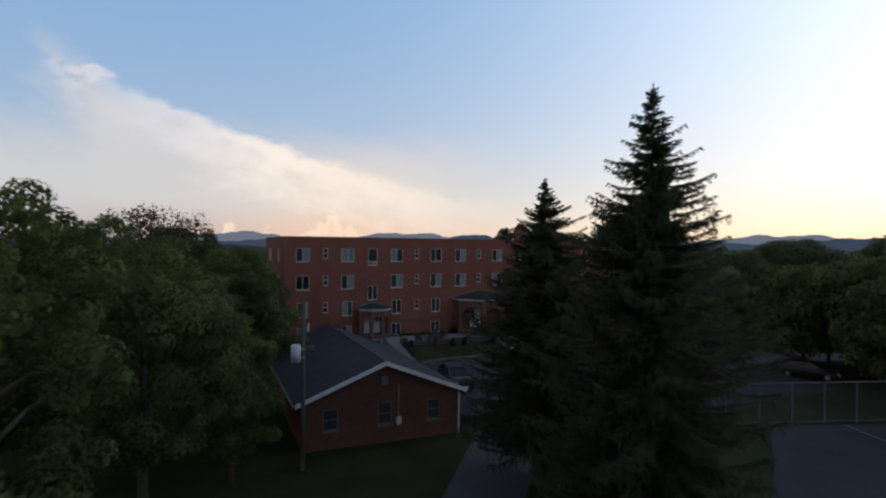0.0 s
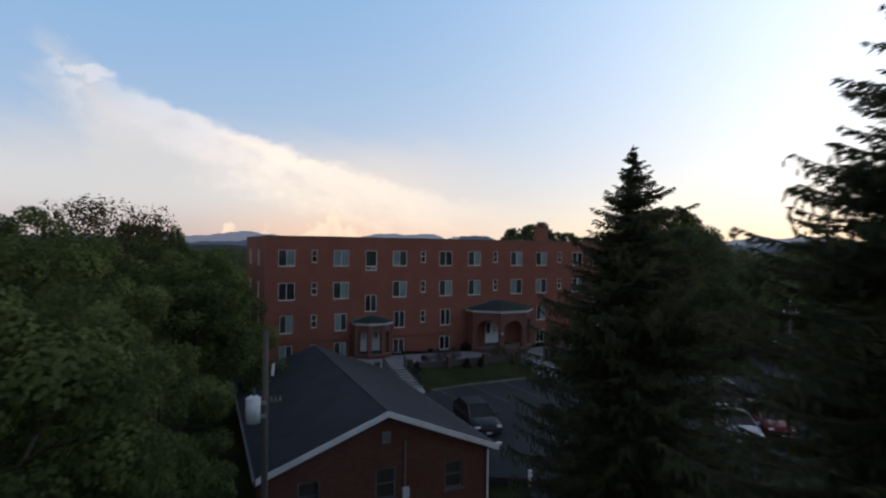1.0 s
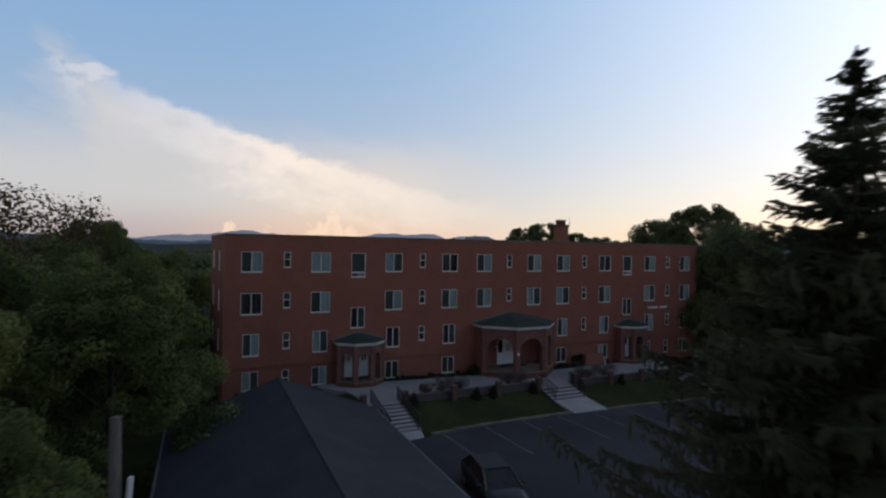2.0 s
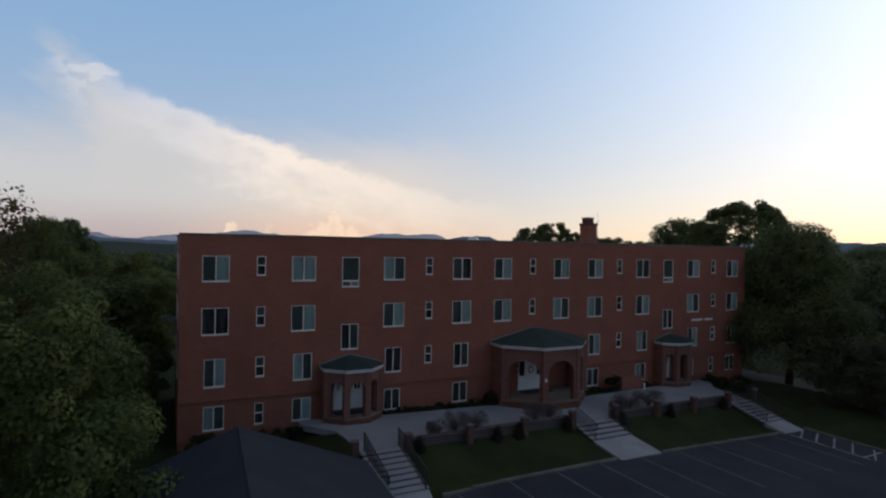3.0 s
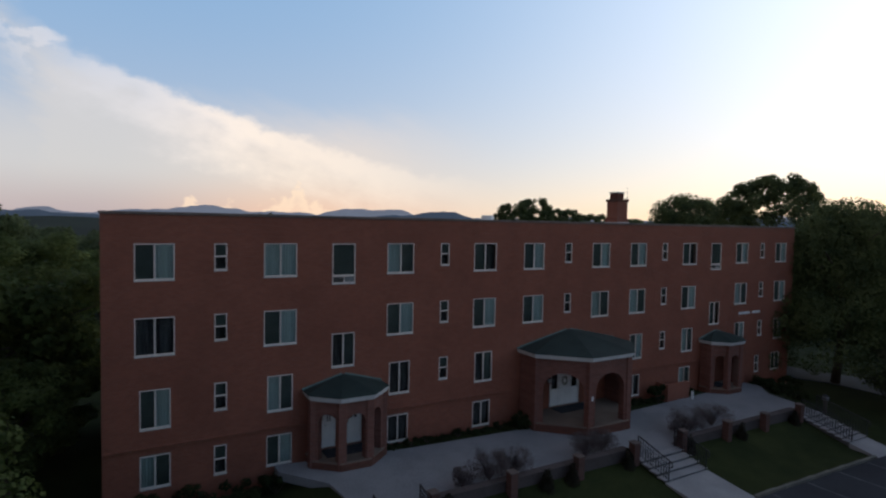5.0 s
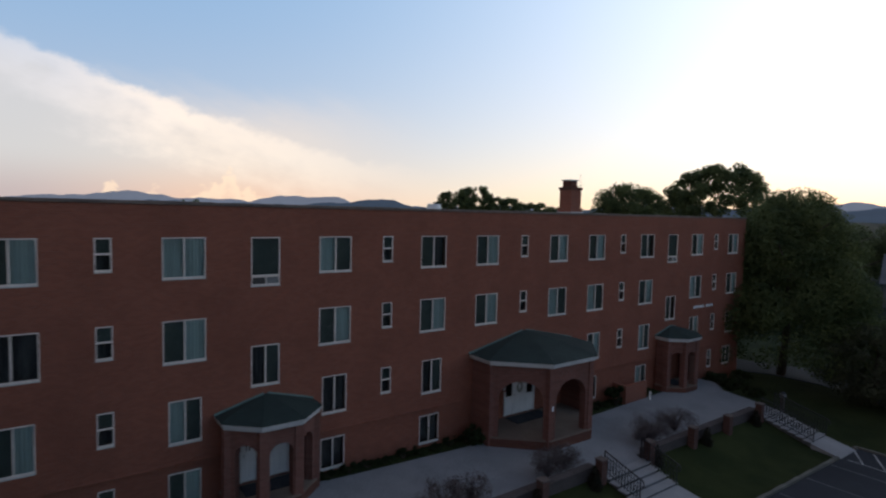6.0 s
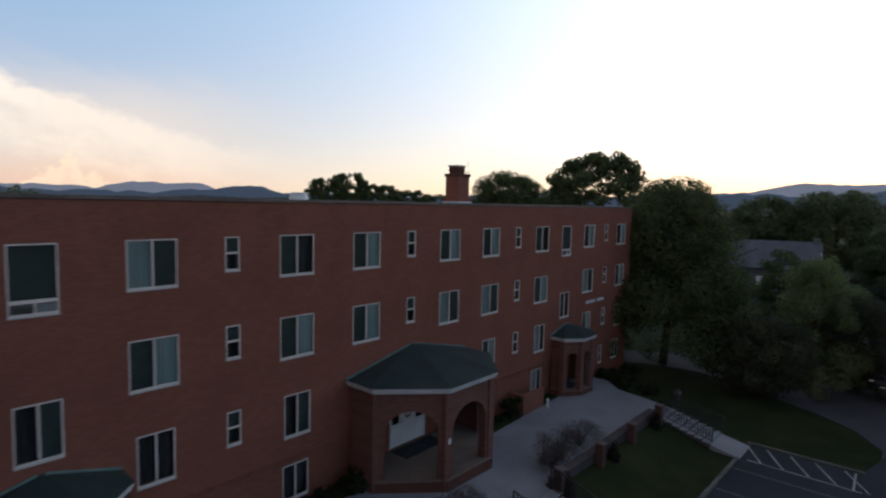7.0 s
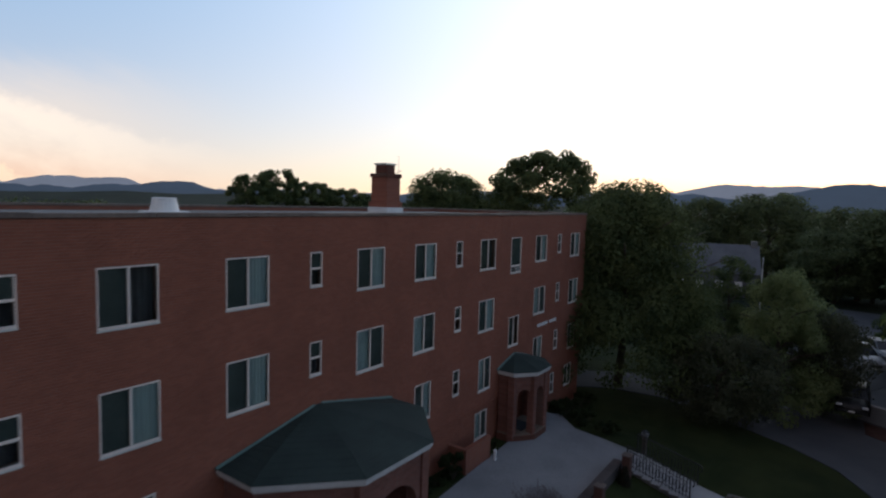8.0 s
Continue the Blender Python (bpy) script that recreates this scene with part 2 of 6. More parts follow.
M_grey_paint = mottled("grey_paint", (0.50, 0.52, 0.54), (0.62, 0.63, 0.64), 1.5, 20.0, 0.5, 0.1, 0.002)
M_old_paint = mottled("old_grey_paint", (0.10, 0.105, 0.11), (0.16, 0.165, 0.17), 1.5, 20.0, 0.6, 0.1, 0.002)
M_curtain = mottled("pale_curtain", (0.255, 0.31, 0.302), (0.385, 0.44, 0.425), 0.7, 9.0, 0.95, 0.2, 0.01, scale=(6, 1, 0.3))
M_screen = mottled("insect_screen", (0.046, 0.057, 0.053), (0.080, 0.094, 0.087), 0.8, 30.0, 0.9, 0.1)
# tone of a dim room on cloth; only a few windows have real drapes
M_drape = mottled("dim_room_drape", (0.024, 0.023, 0.025), (0.075, 0.070, 0.072), 0.9, 7.0, 0.95, 0.2, 0.01, scale=(5, 1, 0.4))
M_blind = mottled("brown_blind", (0.085, 0.06, 0.052), (0.125, 0.09, 0.078), 1.0, 12.0, 0.9, 0.1)
M_tan = mottled("portico_tile", (0.14, 0.100, 0.078), (0.20, 0.148, 0.115), 0.8, 15.0, 0.8, 0.2)
M_mat = mottled("door_mat", (0.015, 0.017, 0.024), (0.035, 0.037, 0.045), 3.0, 60.0, 1.0, 0.5)
M_membrane = mottled("roof_membrane", (0.11, 0.11, 0.11), (0.19, 0.185, 0.18), 0.4, 10.0, 0.9, 0.3)
M_tyre = mottled("tyre_rubber", (0.012, 0.012, 0.012), (0.025, 0.025, 0.025), 2.0, 40.0, 0.9, 0.2)


def foliage(name, a, b, by=0.2):
    m, t, s = material(name, 0.75, 0.0, 0.15)
    g = t.nodes.new("ShaderNodeNewGeometry")
    v = place(t)
    n1 = speckle(t, v, 0.7, 3.0)
    f = calc(t, "ADD", calc(t, "MULTIPLY", g.outputs["Random Per Island"], by), calc(t, "MULTIPLY", ramp(t, n1, 0.3, 0.7), 1 - by))
    t.links.new(blend(t, f, a, b), s.inputs["Base Color"])
    thin = t.nodes.new("ShaderNodeBsdfTranslucent")
    t.links.new(s.inputs["Base Color"].links[0].from_socket, thin.inputs[0])
    mx = t.nodes.new("ShaderNodeMixShader")
    mx.inputs[0].default_value = 0.45
    wire(t, s, 0, mx, 1)
    wire(t, thin, 0, mx, 2)
    wire(t, mx, 0, t.nodes["Material Output"], 0)
    return m


M_leaf = foliage("maple_leaves", (0.034, 0.054, 0.017), (0.178, 0.216, 0.070), 0.16)
# far leaves are lifted and greyed: distance haze put into their colour
M_leaf_far = foliage("hazed_far_leaves", (0.072, 0.093, 0.048), (0.150, 0.182, 0.083), 0.05)
M_leaf_dark = foliage("dark_leaves", (0.047, 0.068, 0.030), (0.138, 0.168, 0.068), 0.08)
M_ivy = foliage("ground_cover_leaves", (0.018, 0.028, 0.011), (0.050, 0.066, 0.026), 0.12)
M_leaf_pale = foliage("pale_leaves", (0.115, 0.152, 0.066), (0.245, 0.285, 0.122), 0.1)
M_leaf_dull = foliage("dull_leaves", (0.056, 0.064, 0.039), (0.112, 0.122, 0.072), 0.08)
M_leaf_brown = foliage("russet_leaves", (0.045, 0.042, 0.018), (0.100, 0.070, 0.030))
M_needle = foliage("spruce_needles", (0.046, 0.060, 0.036), (0.126, 0.140, 0.080))
M_cone = foliage("dark_evergreen", (0.020, 0.020, 0.013), (0.046, 0.042, 0.030))
M_twig = foliage("bare_twigs", (0.105, 0.086, 0.086), (0.165, 0.138, 0.138))


def glass_pane():
    """Window glass: clear, with a Fresnel sheen."""
    m = bpy.data.materials.new("window_glass")
    m.use_nodes = True
    t = m.node_tree
    t.nodes.clear()
    o = t.nodes.new("ShaderNodeOutputMaterial")
    tr = t.nodes.new("ShaderNodeBsdfTransparent")
    tr.inputs[0].default_value = (0.88, 0.93, 0.92, 1)
    gl = t.nodes.new("ShaderNodeBsdfGlossy")
    gl.inputs["Roughness"].default_value = 0.03
    fr = t.nodes.new("ShaderNodeFresnel")
    fr.inputs[0].default_value = 1.45
    mx = t.nodes.new("ShaderNodeMixShader")
    wire(t, fr, 0, mx, 0)
    wire(t, tr, 0, mx, 1)
    wire(t, gl, 0, mx, 2)
    wire(t, mx, 0, o, 0)
    return m


M_glass = glass_pane()
M_clear = bpy.data.materials.new("clear_glass")
M_clear.use_nodes = True
M_clear.node_tree.nodes.clear()
wire(M_clear.node_tree, M_clear.node_tree.nodes.new("ShaderNodeBsdfTransparent"), 0, M_clear.node_tree.nodes.new("ShaderNodeOutputMaterial"), 0)


# ---- mesh helpers ----
def part(name, bm, mat, parent=None, label="", smooth=False):
    me = bpy.data.meshes.new(name)
    bm.normal_update()
    bm.to_mesh(me)
    bm.free()
    me.materials.append(mat)
    if smooth:
        for p in me.polygons:
            p.use_smooth = True
    ob = new(name, me)
    if parent is not None:
        ob.parent = parent
    if label:
        tagged(ob, label)
    return ob


def plain_mesh(name, verts, faces, mat, parent=None):
    me = bpy.data.meshes.new(name)
    me.from_pydata(verts, [], faces)
    me.materials.append(mat)
    ob = new(name, me)
    if parent is not None:
        ob.parent = parent
    return ob


def fast_mesh(name, verts, quads, mat, parent=None):
    """A mesh of quads from arrays."""
    v, q = np.asarray(verts, dtype=np.float32), np.asarray(quads, dtype=np.int32)
    me = bpy.data.meshes.new(name)
    me.vertices.add(len(v))
    me.vertices.foreach_set("co", v.ravel())
    me.loops.add(q.size)
    me.loops.foreach_set("vertex_index", q.ravel())
    me.polygons.add(len(q))
    me.polygons.foreach_set("loop_start", np.arange(0, q.size, 4, dtype=np.int32))
    me.update(calc_edges=True)
    me.materials.append(mat)
    ob = new(name, me)
    if parent is not None:
        ob.parent = parent
    return ob


def thing(name, loc, label, category, group="", kind="", turn=0.0):
    ob = new(name)
    ob.matrix_world = pose(*loc, 0, 0, turn)
    return tagged(ob, label, category, group, kind)


def box(bm, x0, x1, y0, y1, z0, z1, bevel=0.0):
    made = bmesh.ops.create_cube(bm, size=1.0, matrix=Matrix.LocRotScale(((x0 + x1) / 2, (y0 + y1) / 2, (z0 + z1) / 2), None, (x1 - x0, y1 - y0, z1 - z0)))
    if bevel:
        es = list({e for v in made["verts"] for e in v.link_edges})
        bmesh.ops.bevel(bm, geom=es, offset=bevel, segments=1, affect="EDGES")
    return bm


def boxes(*rows, bevel=0.0):
    bm = bmesh.new()
    for r in rows:
        box(bm, *r, bevel=bevel)
    return bm


def rod(bm, p, q, r0, r1=None, n=8):
    """A tapered rod from p to q."""
    p, q = Vector(p), Vector(q)
    d = q - p
    r1 = r0 if r1 is None else r1
    m = Matrix.Translation((p + q) / 2) @ d.to_track_quat("Z", "Y").to_matrix().to_4x4()
    bmesh.ops.create_cone(bm, cap_ends=True, segments=n, radius1=r0, radius2=r1, depth=d.length, matrix=m)
    return bm


def tube(pts, r, n=5, closed=False):
    """One bent rod through pts, as a connected skin."""
    bm = bmesh.new()
    pts = [Vector(p) for p in pts]
    if closed:
        pts = pts[:-1] if (pts[0] - pts[-1]).length < 1e-6 else pts
    m, rings = len(pts), []
    for i, p in enumerate(pts):
        d = pts[(i + 1) % m] - pts[i - 1] if closed else pts[min(i + 1, m - 1)] - pts[max(i - 1, 0)]
        turn = d.to_track_quat("Z", "Y").to_matrix()
        rings.append([bm.verts.new(p + turn @ Vector((r * math.cos(2 * math.pi * k / n), r * math.sin(2 * math.pi * k / n), 0))) for k in range(n)])
    for a, b in zip(rings, rings[1:] + (rings[:1] if closed else [])):
        for k in range(n):
            bm.faces.new((a[k], a[(k + 1) % n], b[(k + 1) % n], b[k]))
    if not closed:
        bm.faces.new(rings[0][::-1]), bm.faces.new(rings[-1])
    return bm


def prism(bm, pts, z0, z1):
    """An upright prism over the outline pts; z0, z1 may be functions of x and y."""
    f0 = z0 if callable(z0) else (lambda x, y: z0)
    f1 = z1 if callable(z1) else (lambda x, y: z1)
    lo = [bm.verts.new((x, y, f0(x, y))) for x, y in pts]
    hi = [bm.verts.new((x, y, f1(x, y))) for x, y in pts]
    n = len(pts)
    bm.faces.new(hi)
    bm.faces.new(lo[::-1])
    for i in range(n):
        j = (i + 1) % n
        bm.faces.new((lo[i], lo[j], hi[j], hi[i]))
    bmesh.ops.recalc_face_normals(bm, faces=bm.faces)
    return bm


# ---- ground ----
def soft(a, b, v):
    u = min(1.0, max(0.0, (v - a) / (b - a)))
    return u * u * (3 - 2 * u)


def lot_z(x, y):
    return -0.95 - 0.028 * min(max(0.0, x - 4), 16) - 0.05 * min(max(0.0, -2 - x), 6) - 1.0 * soft(-21, -33, y)


def plaza_z(x):
    return -0.1 - 0.014 * min(max(x, -8), 22)


def ground_z(x, y):
    z = lot_z(x, y)
    # lawn bank up to the terrace
    z += (plaza_z(x) - 0.36 - z) * soft(-9.2, -6.3, y)
    # the terrace runs under the building
    z += (plaza_z(x) - 0.08 - z) * soft(-6.2, -5.9, y) * (1.0 if y > -6.2 else 0.0)
    # the ground falls off left of the building and round the small house
    left = soft(-7.6, -9.5, x)
    low = -0.9 - 1.15 * soft(-6, -22, y)
    z += (low - z) * left
    front = soft(-22, -27, y) * soft(30, 10, x)
    z += (-2.05 - 0.01 * (-27 - y) - z) * front * (1 - left)
    # right lawn and the land beyond
    right = soft(22.5, 25, x)
    z += (-1.0 - 0.05 * min(25, max(0, x - 22)) - 0.03 * max(0, -y) - z) * right * soft(-40, -20, y)
    # rolling land far off, rising to wooded slopes
    d = math.hypot(x - 5, y + 10)
    far = soft(70, 260, d)
    z += far * (-6.0 + 10.0 * noise.noise((x * 0.004, y * 0.004, 3.0)))
    z += soft(500, 2600, d) * 20.0 * (0.8 + 0.9 * noise.noise((x * 0.0012, y * 0.0012, 7.0)))
    return z


def axis_steps(lo, hi, fine_lo, fine_hi, fine):
    fwd = list(np.arange(fine_lo, fine_hi + 0.01, fine))
    s, v, up = fine, fine_hi, []
    while v < hi:
        s *= 1.22
        v += s
        up.append(v)
    s, v, down = fine, fine_lo, []
    while v > lo:
        s *= 1.22
        v -= s
        down.append(v)
    return down[::-1] + fwd + up


gx, gy = axis_steps(-3200, 3200, -40, 45, 0.9), axis_steps(-3200, 3200, -60, 14, 0.9)
gv = [(x, y, ground_z(x, y)) for y in gy for x in gx]
gn = len(gx)
gf = [(j * gn + i, j * gn + i + 1, (j + 1) * gn + i + 1, (j + 1) * gn + i) for j in range(len(gy) - 1) for i in range(gn - 1)]
M_land, lt, ls = material("land", 1.0, 0.0, 0.1)
lpos = lt.nodes.new("ShaderNodeNewGeometry").outputs["Position"]
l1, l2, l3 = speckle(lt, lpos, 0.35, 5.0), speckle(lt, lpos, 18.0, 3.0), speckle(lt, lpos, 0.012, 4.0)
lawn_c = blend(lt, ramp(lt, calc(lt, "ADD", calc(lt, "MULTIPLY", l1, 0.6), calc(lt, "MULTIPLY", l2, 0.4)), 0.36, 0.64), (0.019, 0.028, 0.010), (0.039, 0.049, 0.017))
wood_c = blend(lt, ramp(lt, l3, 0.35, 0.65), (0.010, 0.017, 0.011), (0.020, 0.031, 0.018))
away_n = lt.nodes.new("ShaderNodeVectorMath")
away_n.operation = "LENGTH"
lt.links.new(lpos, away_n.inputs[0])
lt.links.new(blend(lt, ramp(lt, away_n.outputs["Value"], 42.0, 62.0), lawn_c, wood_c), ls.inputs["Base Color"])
relief(lt, ls, l2, 0.9, 0.05)
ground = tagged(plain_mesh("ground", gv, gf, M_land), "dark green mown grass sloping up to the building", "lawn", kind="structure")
for p in ground.data.polygons:
    p.use_smooth = True


def sheet(name, pts, zf, mat, label, category, lift=0.03, cell=1.0, kind="structure"):
    """A paved area over the outline pts that follows zf, cut into cells, with a skirt."""
    bm = bmesh.new()
    bm.faces.new([bm.verts.new((x, y, 0)) for x, y in pts])
    for ax in (0, 1):
        lo, hi = min(p[ax] for p in pts), max(p[ax] for p in pts)
        no = (1, 0, 0) if ax == 0 else (0, 1, 0)
        for v in np.arange(lo + cell, hi, cell):
            co = (v, 0, 0) if ax == 0 else (0, v, 0)
            bmesh.ops.bisect_plane(bm, geom=bm.faces[:] + bm.edges[:] + bm.verts[:], plane_co=co, plane_no=no)
    for v in bm.verts:
        v.co.z = zf(v.co.x, v.co.y) + lift
    rim = [e for e in bm.edges if len(e.link_faces) == 1]
    ext = bmesh.ops.extrude_edge_only(bm, edges=rim)
    for v in ext["geom"]:
        if isinstance(v, bmesh.types.BMVert):
            v.co.z -= 0.35
    bmesh.ops.recalc_face_normals(bm, faces=bm.faces)
    if sum(f.normal.z for f in bm.faces) < 0:
        bmesh.ops.reverse_faces(bm, faces=bm.faces)
    return tagged(part(name, bm, mat), label, category, kind=kind)


LOT = [(-9.0, -9.9), (21.2, -9.9), (21.2, -14.4), (24.5, -15.2), (24.5, -29), (-1, -29), (-3.5, -27), (-9.0, -24)]
sheet("parking_lot", LOT, lambda x, y: max(lot_z(x, y), ground_z(x, y)), M_asphalt, "dark grey worn asphalt parking lot with painted bays", "parking lot")
PLAZA = [(-9.2, -0.7), (-7.7, -2.6), (-7.5, -4.4), (-7.5, -6.0), (-5.2, -6.0), (-4.6, -5.6), (5.3, -5.6), (5.4, -6.0), (8.2, -6.0), (8.4, -5.6), (18.7, -5.6), (18.8, -6.0), (20.8, -6.0), (21.3, -4.4), (21.7, -2.6), (23.0, -1.3), (22.8, -0.3), (18, -0.75), (10.5, -1.3), (2.8, -1.0), (-3.5, -0.75), (-9.2, 0.0)]
sheet("plaza", PLAZA, lambda x, y: plaza_z(x), M_concrete, "pale grey concrete terrace in front of the brick building", "pavement", lift=0.0)
ROAD = [(-17.0, -36.5), (-13.2, -37.5), (-9.5, -33.5), (-5.0, -28.5), (-2.5, -27.0), (-6.2, -24.6), (-8.8, -26.6), (-12, -30.5)]
sheet("road", ROAD, ground_z, M_road, "narrow grey asphalt drive beside the small house", "road", lift=0.04)
COURT = [(9.5, -33.2), (12.5, -33.9), (34, -42.0), (40, -50), (24, -62), (-6, -56), (-2.5, -44), (-0.5, -39.9), (3.8, -37.2)]
sheet("court", COURT, ground_z, M_asphalt, "dark asphalt playing court with a white line", "court", lift=0.05)
DRIVE = [(23.2, -15.0), (25.6, -14.9), (28.0, -13.6), (29.8, -11.6), (31.8, -7.8), (33.4, -4.0), (32.6, -0.8), (31.0, 1.2), (30.6, 12), (35, 12), (36, 2), (40, -3.5), (38.5, -10.5), (44, -14.5), (60, -17), (60, -23), (40, -21), (24.4, -20.5)]
sheet("driveway", DRIVE, ground_z, M_drive, "curving grey asphalt driveway round the lawn", "road", lift=0.04)


# ---- the brick building ----
X0, X1, DEPTH, TOP, BAND = -15.35, 28.7, 11.5, 10.46, 1.55
WIDE, NARROW, SLIM, STAIR = 1.345, 1.04, 0.47, 1.04
COLS = [(-13.62, "w"), (-11.31, "s"), (-8.99, "w"), (-6.27, "t"), (-3.53, "w"), (-1.19, "s"), (1.14, "w"), (4.24, "w"), (6.64, "s"), (9.1, "w"), (12.16, "w"), (14.5, "s"), (16.86, "w"), (19.55, "t"), (22.38, "w"), (24.74, "s"), (27.03, "w")]
# what hangs behind each pair of panes: d dark drape, mostly for room gloom, c pale curtain, h half-drawn, n dark screen
DRAPES = {
    0: ["nc", "d", "cc", "n", "cn", "d", "nd", "nc", "d", "nc", "nc", "d", "nd", "n", "nc", "d", "nc"],
    1: ["dd", "d", "nc", "dn", "nc", "d", "nc", "nc", "d", "cn", "cn", "d", "nc", "nd", "cn", "d", "nc"],
    2: ["nc", "d", "cn", "d", "dd", "d", "dn", "nn", "d", "nn", "nc", "d", "cn", "d", "nc", "d", "nc"],
    3: ["cn", "d", "nc", "d", "dd", "d", "dd", "dd", "d", "dd", "nd", "d", "cn", "d", "nn", "d", "nn"],
}
ROWZ = [(7.91, 9.27), (5.08, 6.51), (2.31, 3.79), (0.0, 1.25)]
SLIMZ = [(8.23, 9.27), (5.47, 6.51), (2.69, 3.77), (0.06, 1.22)]
openings = []
for col, (cx, kind) in enumerate(COLS):
    for row in range(4):
        if kind == "s":
            if (row > 1 and col == 8) or (row == 3 and col in (5, 11)):
                continue
            z0, z1, w = *SLIMZ[row], SLIM
        elif kind == "t":
            if row > 1:
                continue
            z0, z1, w = ((7.53, 9.26), (3.87, 5.34))[row] + (STAIR,)
        else:
            if row > 1 and col in (7, 9):
                continue
            if row == 3 and col == 14:
                w = 0.6
                z0, z1 = ROWZ[3]
            else:
                z0, z1, w = *ROWZ[row], (WIDE if row < 2 else NARROW)
        openings.append((cx - w / 2, cx + w / 2, z0, z1, kind, row, col))
DOORS = [(5.63, 7.72, 0.27, 2.32), (-7.17, -6.56, 0.33, 2.36), (-6.13, -5.34, 0.33, 2.36), (19.0, 19.95, -0.05, 2.0)]
holes = [o[:4] for o in openings] + DOORS


def pierced(name, x0, x1, z0, z1, y, thick, cuts, mat, label):
    """A wall along x whose openings go through it."""
    xs = sorted({x0, x1, *[c for o in cuts for c in o[:2] if x0 < c < x1]})
    zs = sorted({z0, z1, *[c for o in cuts for c in o[2:4] if z0 < c < z1]})
    vs, fs, seen = [], [], {}

    def v(x, yy, z):
        k = (round(x, 4), yy, round(z, 4))
        if k not in seen:
            seen[k] = len(vs)
            vs.append((x, yy, z))
        return seen[k]

    def solid(i, k):
        if not (0 <= i < len(xs) - 1 and 0 <= k < len(zs) - 1):
            return False
        cx, cz = (xs[i] + xs[i + 1]) / 2, (zs[k] + zs[k + 1]) / 2
        return not any(o[0] < cx < o[1] and o[2] < cz < o[3] for o in cuts)

    for i in range(len(xs) - 1):
        for k in range(len(zs) - 1):
            if not solid(i, k):
                continue
            a, b, c, d = xs[i], xs[i + 1], zs[k], zs[k + 1]
            f, g = y, y + thick
            fs.append((v(a, f, c), v(b, f, c), v(b, f, d), v(a, f, d)))
            fs.append((v(b, g, c), v(a, g, c), v(a, g, d), v(b, g, d)))
            if not solid(i - 1, k):
                fs.append((v(a, g, c), v(a, f, c), v(a, f, d), v(a, g, d)))
            if not solid(i + 1, k):
                fs.append((v(b, f, c), v(b, g, c), v(b, g, d), v(b, f, d)))
            if not solid(i, k - 1):
                fs.append((v(a, g, c), v(b, g, c), v(b, f, c), v(a, f, c)))
            if not solid(i, k + 1):
                fs.append((v(a, f, d), v(b, f, d), v(b, g, d), v(a, g, d)))
    return tagged(plain_mesh(name, vs, fs, mat), label, "wall", kind="structure")


BASE = -1.6
wall_front = pierced("wall_front", X0, X1, BAND, TOP - 0.12, 0.010, 0.30, holes, M_mortar, "red brick front wall of the four-storey building")
pierced("wall_base", X0, X1, BASE, BAND, 0.130, 0.18, holes, M_mortar, "red brick basement wall set back under a projecting course")
# side and back walls
SIDE_WIN = [(3.0, 4.0), (8.0, 9.4)]


def side_wall(name, x, label):
    cuts = [(a, b, z0, z1) for a, b in SIDE_WIN for z0, z1 in ROWZ[:3]] if x < 0 else []
    ob = pierced(name, 0.31, DEPTH, BASE, TOP - 0.12, 0.0, 0.30, cuts, M_wall_y, label)
    ob.matrix_world = pose(x + (0.30 if x < 0 else 0.0), 0, 0, 0, 0, 90)
    return ob


side_wall("wall_west", X0, "red brick end wall of the building")
side_wall("wall_east", X1, "red brick end wall of the building under the trees")
tagged(part("wall_back", boxes((X0, X1, DEPTH, DEPTH + 0.3, BASE, TOP - 0.12)), M_wall_x), "red brick back wall of the building", "wall", kind="structure")
tagged(part("roof_deck", boxes((X0 + 0.3, X1 - 0.3, 0.31, DEPTH, TOP - 0.42, TOP - 0.27)), M_membrane), "flat grey membrane roof behind a low parapet", "roof", kind="structure")
# parapet coping, in lengths
bm = bmesh.new()
for i in range(18):
    a = X0 - 0.04 + i * (X1 - X0 + 0.08) / 18
    box(bm, a, a + (X1 - X0 + 0.08) / 18 - 0.006, -0.045, 0.36, TOP - 0.12, TOP - 0.01 + 0.006 * ((i * 7) % 3), 0.012)
for x in (X0, X1):
    box(bm, x - 0.34 * (x > 0) - 0.04, x + 0.34 * (x < 0) + 0.04, 0.37, DEPTH + 0.34, TOP - 0.12, TOP - 0.01, 0.012)
box(bm, X0 + 0.4, X1 - 0.4, DEPTH - 0.04, DEPTH + 0.34, TOP - 0.12, TOP - 0.01, 0.012)
tagged(part("coping", bm, mottled("coping_metal", (0.10, 0.075, 0.065), (0.17, 0.13, 0.11), 0.8, 12.0, 0.6, 0.1, metal=0.2)), "dark metal coping along the flat roof edge", "trim", kind="structure")
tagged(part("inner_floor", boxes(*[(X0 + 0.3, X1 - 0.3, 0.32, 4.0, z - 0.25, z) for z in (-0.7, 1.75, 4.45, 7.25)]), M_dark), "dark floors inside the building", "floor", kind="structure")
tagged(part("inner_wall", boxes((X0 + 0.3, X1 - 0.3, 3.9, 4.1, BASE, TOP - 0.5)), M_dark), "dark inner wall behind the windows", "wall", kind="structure")


